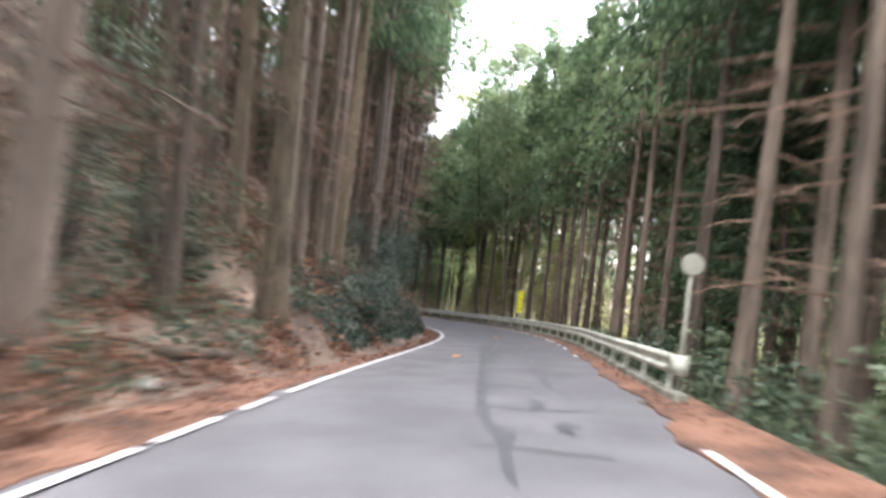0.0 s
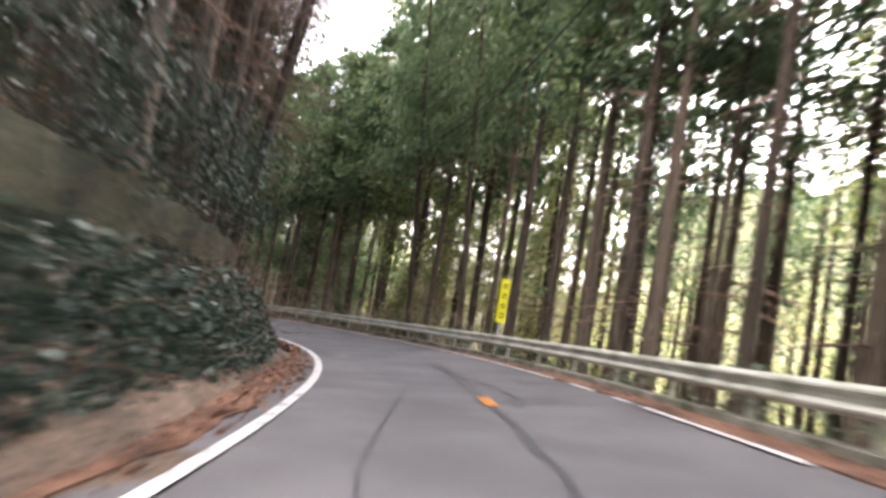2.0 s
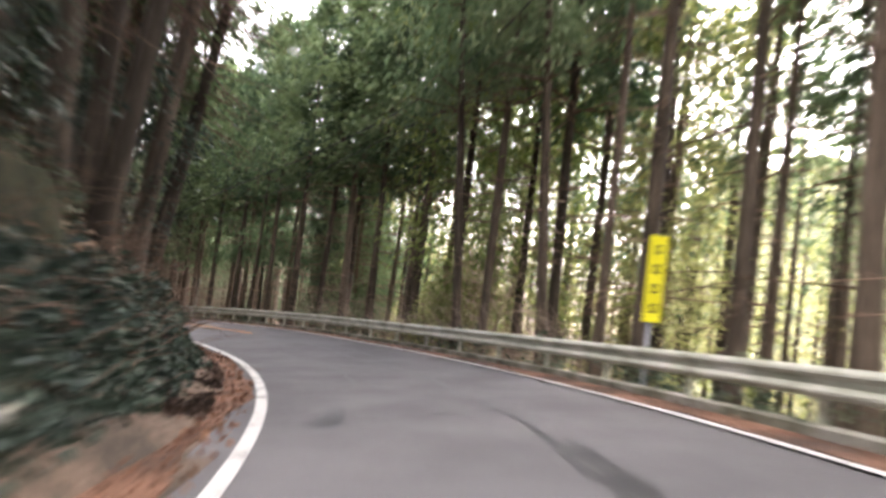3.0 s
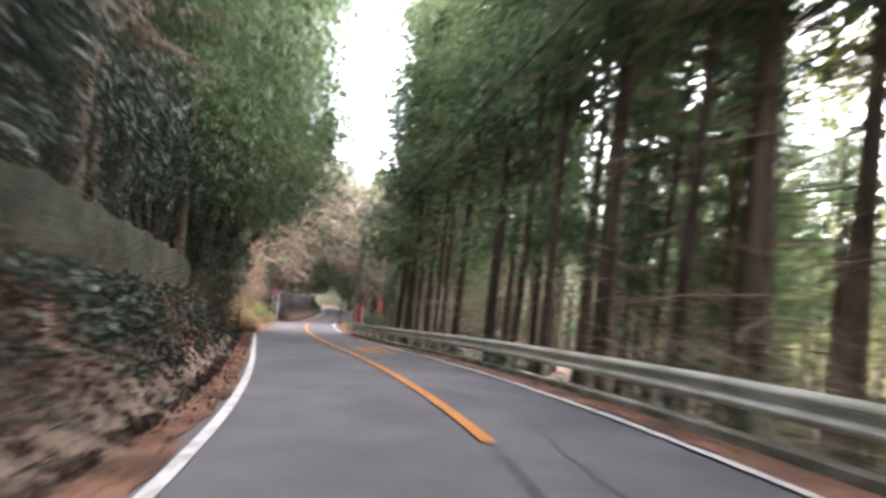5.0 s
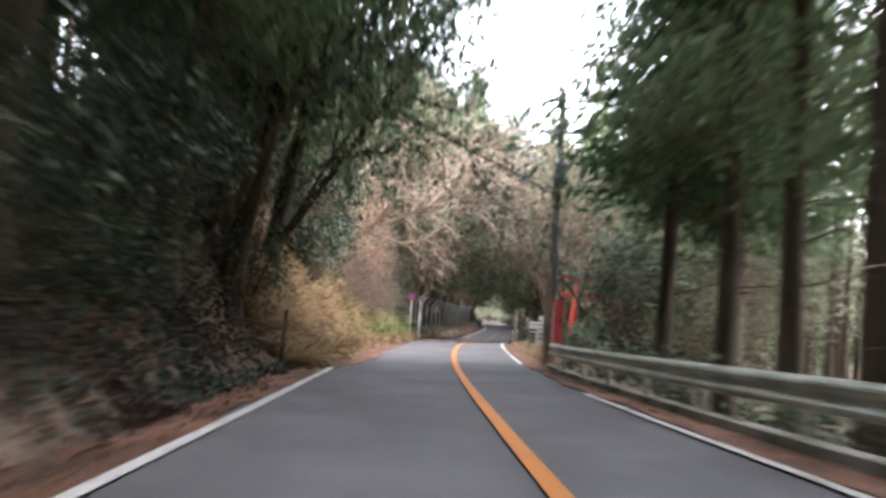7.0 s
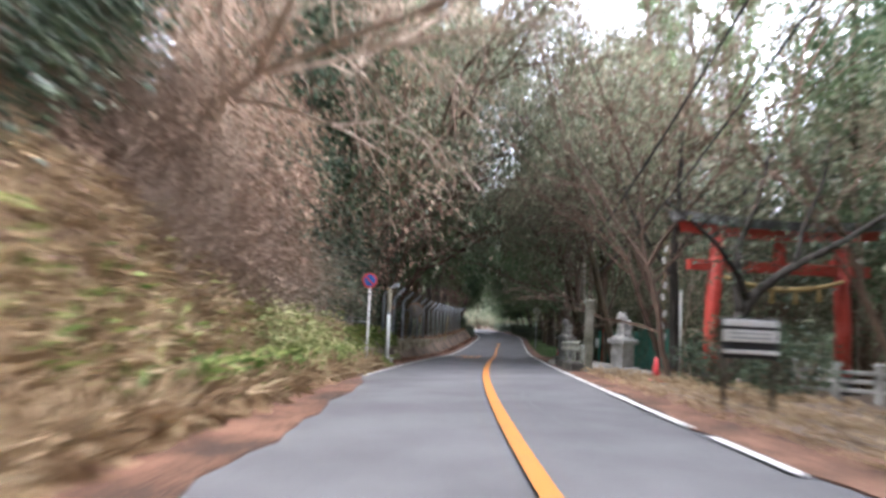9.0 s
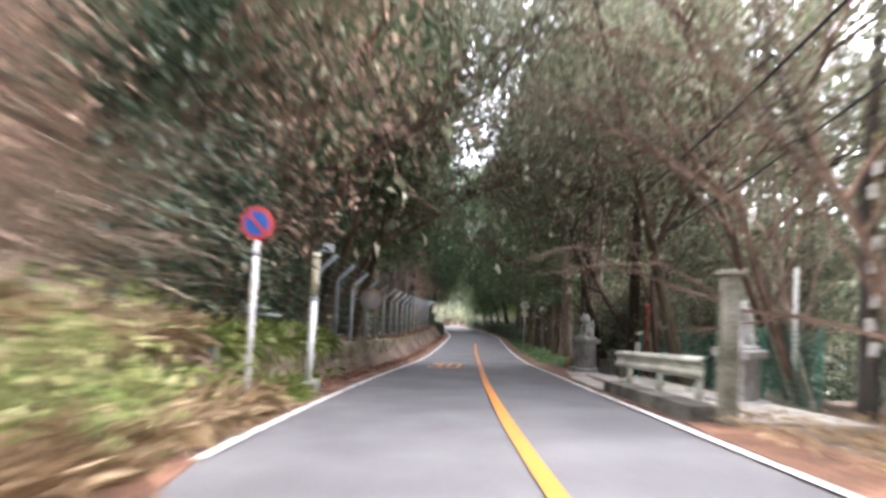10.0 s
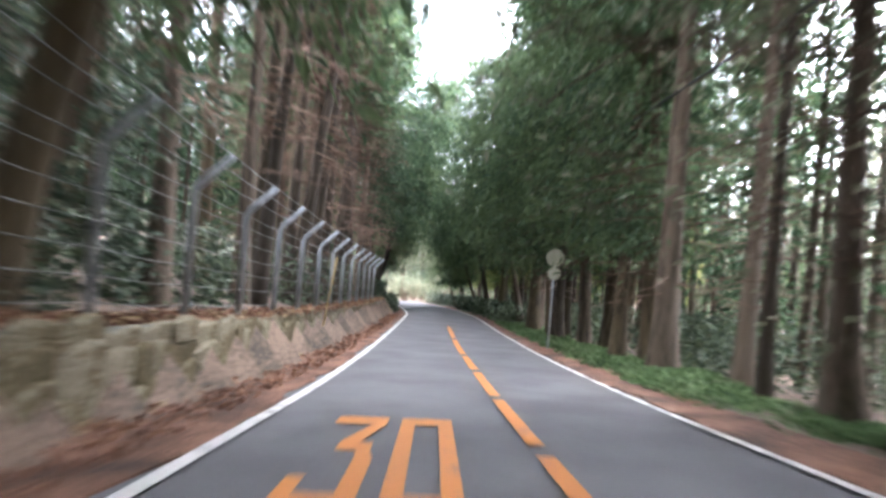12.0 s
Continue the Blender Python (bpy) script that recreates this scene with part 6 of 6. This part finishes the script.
# paper streamers hanging in front of the gate
sw = thing("hanging_streamers", upright(130.6, 5.7), "string of white paper streamers hanging from a bough", "streamers")
rod("string", sw, (0, 0, 0.9), (0, 0, 4.3), 0.006, STRAW_ROPE, 6)
for k, z in enumerate((1.1, 1.45, 1.8, 2.3, 2.65, 3.4, 3.75)):
    board("streamer", sw, 0.09, 0.012, 0.2, T((0.03 * (-1) ** k, -0.01, z)) @ Matrix.Rotation(radians(12 * (-1) ** k), 4, "Y"), SIGN_WHITE, 0.003)
# low stone fence of the shrine ground
sf = thing("stone_fence", upright(127.6, 9.3, -0.15), "low pale granite fence with square posts and rails", "fence")
for k in range(5):
    post = board("post", sf, 0.17, 0.17, 1.0, T((-1.2 + 0.95 * k, 0, 0.35)), STONE, 0.02)
    board("post_cap", post, 0.21, 0.21, 0.07, T((-1.2 + 0.95 * k, 0, 0.87)), STONE, 0.02)
for z in (0.22, 0.45, 0.66):
    board("rail", sf, 3.8, 0.1, 0.1, T((0.7, 0, z)), STONE, 0.015)

# traffic cone
c_ = thing("traffic_cone", upright(128.6, 5.0), "faded orange traffic cone on the shrine ground", "traffic cone")
board("base", c_, 0.32, 0.32, 0.04, T((0, 0, 0.03)), SIGN_RED, 0.01)
rod("cone", c_, (0, 0, 0.05), (0, 0, 0.65), 0.12, SIGN_RED, 16, "", 0.03)

# ---- guardian lions ----
def pedestal(s, d, h, turn):
    t = thing("stone_pedestal", upright(s, d, turn), "stepped grey granite pedestal of a guardian lion", "pedestal", "guardian lion pedestals")
    board("foot", t, 0.82, 0.92, 0.26, T((0, 0, 0.05)), STONE, 0.02)
    board("shaft", t, 0.5, 0.62, h - 0.36, T((0, 0, (h - 0.36) / 2 + 0.18)), STONE, 0.02)
    board("cap", t, 0.7, 0.82, 0.16, T((0, 0, h - 0.1)), STONE, 0.025)
    return t


def lion(s, d, up, turn):
    bm = bmesh.new()

    def blob(x, y_, z, a, b_, c):
        bmesh.ops.create_icosphere(bm, subdivisions=3, radius=1.0, matrix=T((x, y_, z)) @ Matrix.Diagonal((a, b_, c, 1)))

    box(bm, 0.42, 0.62, 0.06, T((0, 0, 0.03)), 0.01)
    blob(0, 0.16, 0.2, 0.15, 0.17, 0.16)
    blob(0, 0.03, 0.36, 0.13, 0.15, 0.23)
    blob(0, -0.1, 0.62, 0.14, 0.14, 0.15)
    blob(0, -0.2, 0.58, 0.08, 0.09, 0.07)
    blob(0, -0.02, 0.58, 0.16, 0.11, 0.16)
    for sx in (-1, 1):
        blob(sx * 0.1, -0.13, 0.24, 0.045, 0.05, 0.22)
        blob(sx * 0.1, -0.18, 0.08, 0.055, 0.08, 0.045)
        blob(sx * 0.14, 0.1, 0.14, 0.06, 0.14, 0.1)
        blob(sx * 0.1, -0.06, 0.74, 0.035, 0.03, 0.06)
    blob(0, 0.3, 0.38, 0.09, 0.06, 0.2)
    me = bpy.data.meshes.new("guardian_lion")
    bm.to_mesh(me)
    bm.free()
    me.materials.append(PALE_STONE)
    ob = new("guardian_lion", me)
    melt = ob.modifiers.new("carved", "REMESH")
    melt.mode, melt.voxel_size, melt.use_smooth_shade = "VOXEL", 0.022, True
    ob.matrix_world = upright(s, d, turn, up) @ Matrix.Diagonal((1.08, 1.08, 1.18, 1))
    return tagged(ob, "pale weathered stone guardian lion seated on a pedestal", "statue", "guardian lions")


for s, d, h, turn in ((143.9, 4.15, 1.25, -0.9), (133.4, 5.1, 1.15, -0.9)):
    pedestal(s, d, h, turn)
    lion(s, d, h - 0.02, turn)

# ---- short guardrail on its concrete kerb, and the apron of the side way ----
g2 = thing("guardrail", Matrix(), "short pale steel guardrail on a concrete kerb", "guardrail")
line2 = lambda s: 3.22 + 0.02 * (135 - s)
part("rail_panel", rail_mesh(130.5, 135.0, line2, 0.74), RAIL, g2)
pm2 = post_mesh(0.8, 0.06)
for s in (134.4, 132.6, 130.9):
    part("post", pm2, RAIL, g2, at=T(on_road(s, line2(s) + 0.08)))
tagged(new("kerb_block", strip("kerb_block", 130.2, 135.2, 2.98, 3.4, 0.24, DARK_CONCRETE, 0.5)), "dark damp concrete kerb block under the short guardrail", "kerb", kind="structure")
tagged(new("concrete_apron", strip("concrete_apron", 130.2, 143.2, lambda s: 3.42 if s < 135.3 else 2.95 + 0.1 * max(0, s - 139), 5.6, 0.035, CONCRETE, 0.2)), "pale concrete apron of the side way", "pavement", kind="structure")
g_ = thing("gate_post", upright(130.1, 3.45), "weathered grey stone gate post beside the guardrail", "post")
board("shaft", g_, 0.22, 0.22, 2.2, T((0, 0, 0.95)), KERB, 0.02)
board("cap", g_, 0.28, 0.28, 0.08, T((0, 0, 2.08)), KERB, 0.02)

# low wall and stone beside the lion
tagged(new("low_concrete_wall", strip("low_concrete_wall", 141.6, 143.4, 4.55, 4.85, 0.5, DARK_CONCRETE, 0.7)), "low dark concrete wall beside the pedestal", "wall", kind="structure")
st = thing("stone_slab", upright(140.9, 4.9), "leaning grey stone slab beside the low wall", "stone")
board("slab", st, 0.5, 0.16, 0.8, T((0, 0, 0.35)) @ Matrix.Rotation(radians(8), 4, "X"), KERB, 0.03)

# green net fence, posts and lamp
net = thing("net_fence", Matrix(), "green net fence with green steel posts beside the shrine", "fence")
NET = [(141.2, 5.9), (139.4, 6.2), (137.4, 6.4), (135.4, 6.5), (133.4, 6.6)]
tops = []
for s, d in NET:
    b0 = at_side(s, d)
    part("post", post_mesh(1.65, 0.03, GREEN_PAINT), GREEN_PAINT, net, at=T(b0))
    tops.append(b0)
for i in range(len(NET) - 1):
    bm = bmesh.new()
    for k in range(18):
        f = k / 17
        q = tops[i].lerp(tops[i + 1], f)
        tube(bm, [q + Vector((0, 0, 0.08)), q + Vector((0, 0, 1.6))], [0.006, 0.006], 4, False)
    for k in range(14):
        z = 0.08 + 1.52 * k / 13
        tube(bm, [tops[i] + Vector((0, 0, z)), tops[i + 1] + Vector((0, 0, z))], [0.006, 0.006], 4, False)
    part("net", bm, GREEN_PAINT, net)["kind"] = "stuff"
gp = thing("green_post", upright(141.7, 5.55), "green square post with a white box", "post")
board("shaft", gp, 0.12, 0.12, 1.75, T((0, 0, 0.75)), GREEN_PAINT, 0.01)
board("box", gp, 0.16, 0.1, 0.42, T((-0.12, -0.05, 1.05)), SIGN_WHITE, 0.015, "white plastic box")
wp = thing("wooden_post", upright(140.9, 5.65), "pale weathered wooden post", "post")
rod("shaft", wp, (0, 0, -0.3), (0.02, 0, 1.62), 0.065, WOOD_POST, 12)
rl = thing("red_lamp_post", upright(141.9, 5.75), "thin red post with a red lamp", "lamp post")
rod("shaft", rl, (-0.08, 0, -0.3), (0.05, 0, 2.35), 0.035, VERMILION)
bm = bmesh.new()
bmesh.ops.create_uvsphere(bm, u_segments=16, v_segments=10, radius=0.1, matrix=T((0.06, 0, 2.44)))
part("lamp", bm, SIGN_RED, rl, "red glass lamp")
hp = thing("white_pole", upright(137.0, 8.0), "thin white pole beside the shrine", "pole")
rod("shaft", hp, (0, 0, -0.4), (0, 0, 3.4), 0.06, SIGN_WHITE)
for s, d in ((146.2, 3.9), (147.0, 4.3)):
    k = thing("marker_post", upright(s, d), "short red plastic marker post in the grass", "marker post", "red marker posts")
    rod("shaft", k, (0, 0, -0.2), (0, 0, 0.55), 0.035, SIGN_RED)
    rod("band", k, (0, 0, 0.4), (0, 0, 0.46), 0.037, SIGN_WHITE)

# round sign plates seen from behind
r_ = thing("road_sign", upright(161.3, 3.25), "two round road signs seen from behind on one pole", "sign")
rod("pole", r_, (0, 0, -0.4), (0, 0, 3.3), 0.03, STEEL)
for z, rr in ((3.12, 0.3), (2.58, 0.22)):
    bm = bmesh.new()
    disc(bm, rr, 0.016, T((0, -0.05, z)) @ FACE, 36)
    part("plate", bm, PALE_SIGN_BACK, r_, "pale round sign plate")
lp = thing("yellow_post", upright(158.5, -3.95), "leaning yellow marker post by the fence", "post")
rod("shaft", lp, (0, 0, 0.4), (0.25, 0, 2.6), 0.02, STRAW_ROPE)

# ---- low stone wall under the fence, laid of rough stones ----
wall = low_wall("stone_wall", 131.2, 184, -4.1, 1.02, -0.3, 0.3, KERB, "low mossy wall of rough field stones", 0.02, 9)
rnd = random.Random(77)
stones = []
for k in range(10):
    bm = bmesh.new()
    bmesh.ops.create_icosphere(bm, subdivisions=2, radius=0.5)
    off = Vector((k * 3.1, k * 1.7, 0))
    for v in bm.verts:
        n = max(abs(v.co.x), abs(v.co.y), abs(v.co.z))
        v.co = v.co.lerp(v.co * (0.5 / n), 0.82) * (1 + 0.14 * noise.noise(v.co * 2.6 + off))
    me = bpy.data.meshes.new("stone")
    bm.to_mesh(me)
    bm.free()
    me.materials.append(WALL_STONE)
    stones.append(me)
count = 0
for row, (z, h) in enumerate(((0.1, 0.6), (0.54, 0.52), (0.87, 0.34))):
    s = 131.3 + 0.2 * row
    while s < 176 and count < 300:
        w = rnd.uniform(0.3, 0.95)
        hh = h * rnd.uniform(0.75, 1.25)
        c, f, r = frame_at(s + w / 2)
        m = T(on_road(s + w / 2, -4.12 - 0.03 * row + rnd.uniform(-0.03, 0.04), z + rnd.uniform(-0.08, 0.06))) @ Matrix.Rotation(math.atan2(r.y, r.x), 4, "Z") @ Euler((rnd.uniform(-0.12, 0.12), rnd.uniform(-0.05, 0.05), rnd.uniform(-0.06, 0.06))).to_matrix().to_4x4() @ Matrix.Diagonal((0.15, w * 1.16, hh * 1.14, 1))
        part("stone", stones[rnd.randrange(10)], WALL_STONE, wall, at=m)
        count += 1
        s += w
# moss and needles lying on the wall's top and foot
scatter("wall_litter", 139, 180, 1.36, 2.2, 16000, -1, 0.1, 82, LITTER_LEAF, "reddish fallen needles lying on the wall", "leaf litter", lift=0.02, high=0.05, up=0.0, long=2.5)
scatter("wall_moss", 131, 180, 1.32, 1.75, 5000, -1, 0.1, 78, STRAW, "dry moss and fallen needles along the wall's top", "moss", lift=0.02, high=0.06, up=0.2, long=2.5)
scatter("wall_foot_litter", 131, 180, 0.5, 1.4, 6000, -1, 0.09, 79, LITTER_LEAF, "fallen brown leaves at the wall's foot", "leaf litter", lift=0.03, high=0.04, up=0.0, long=1.6)
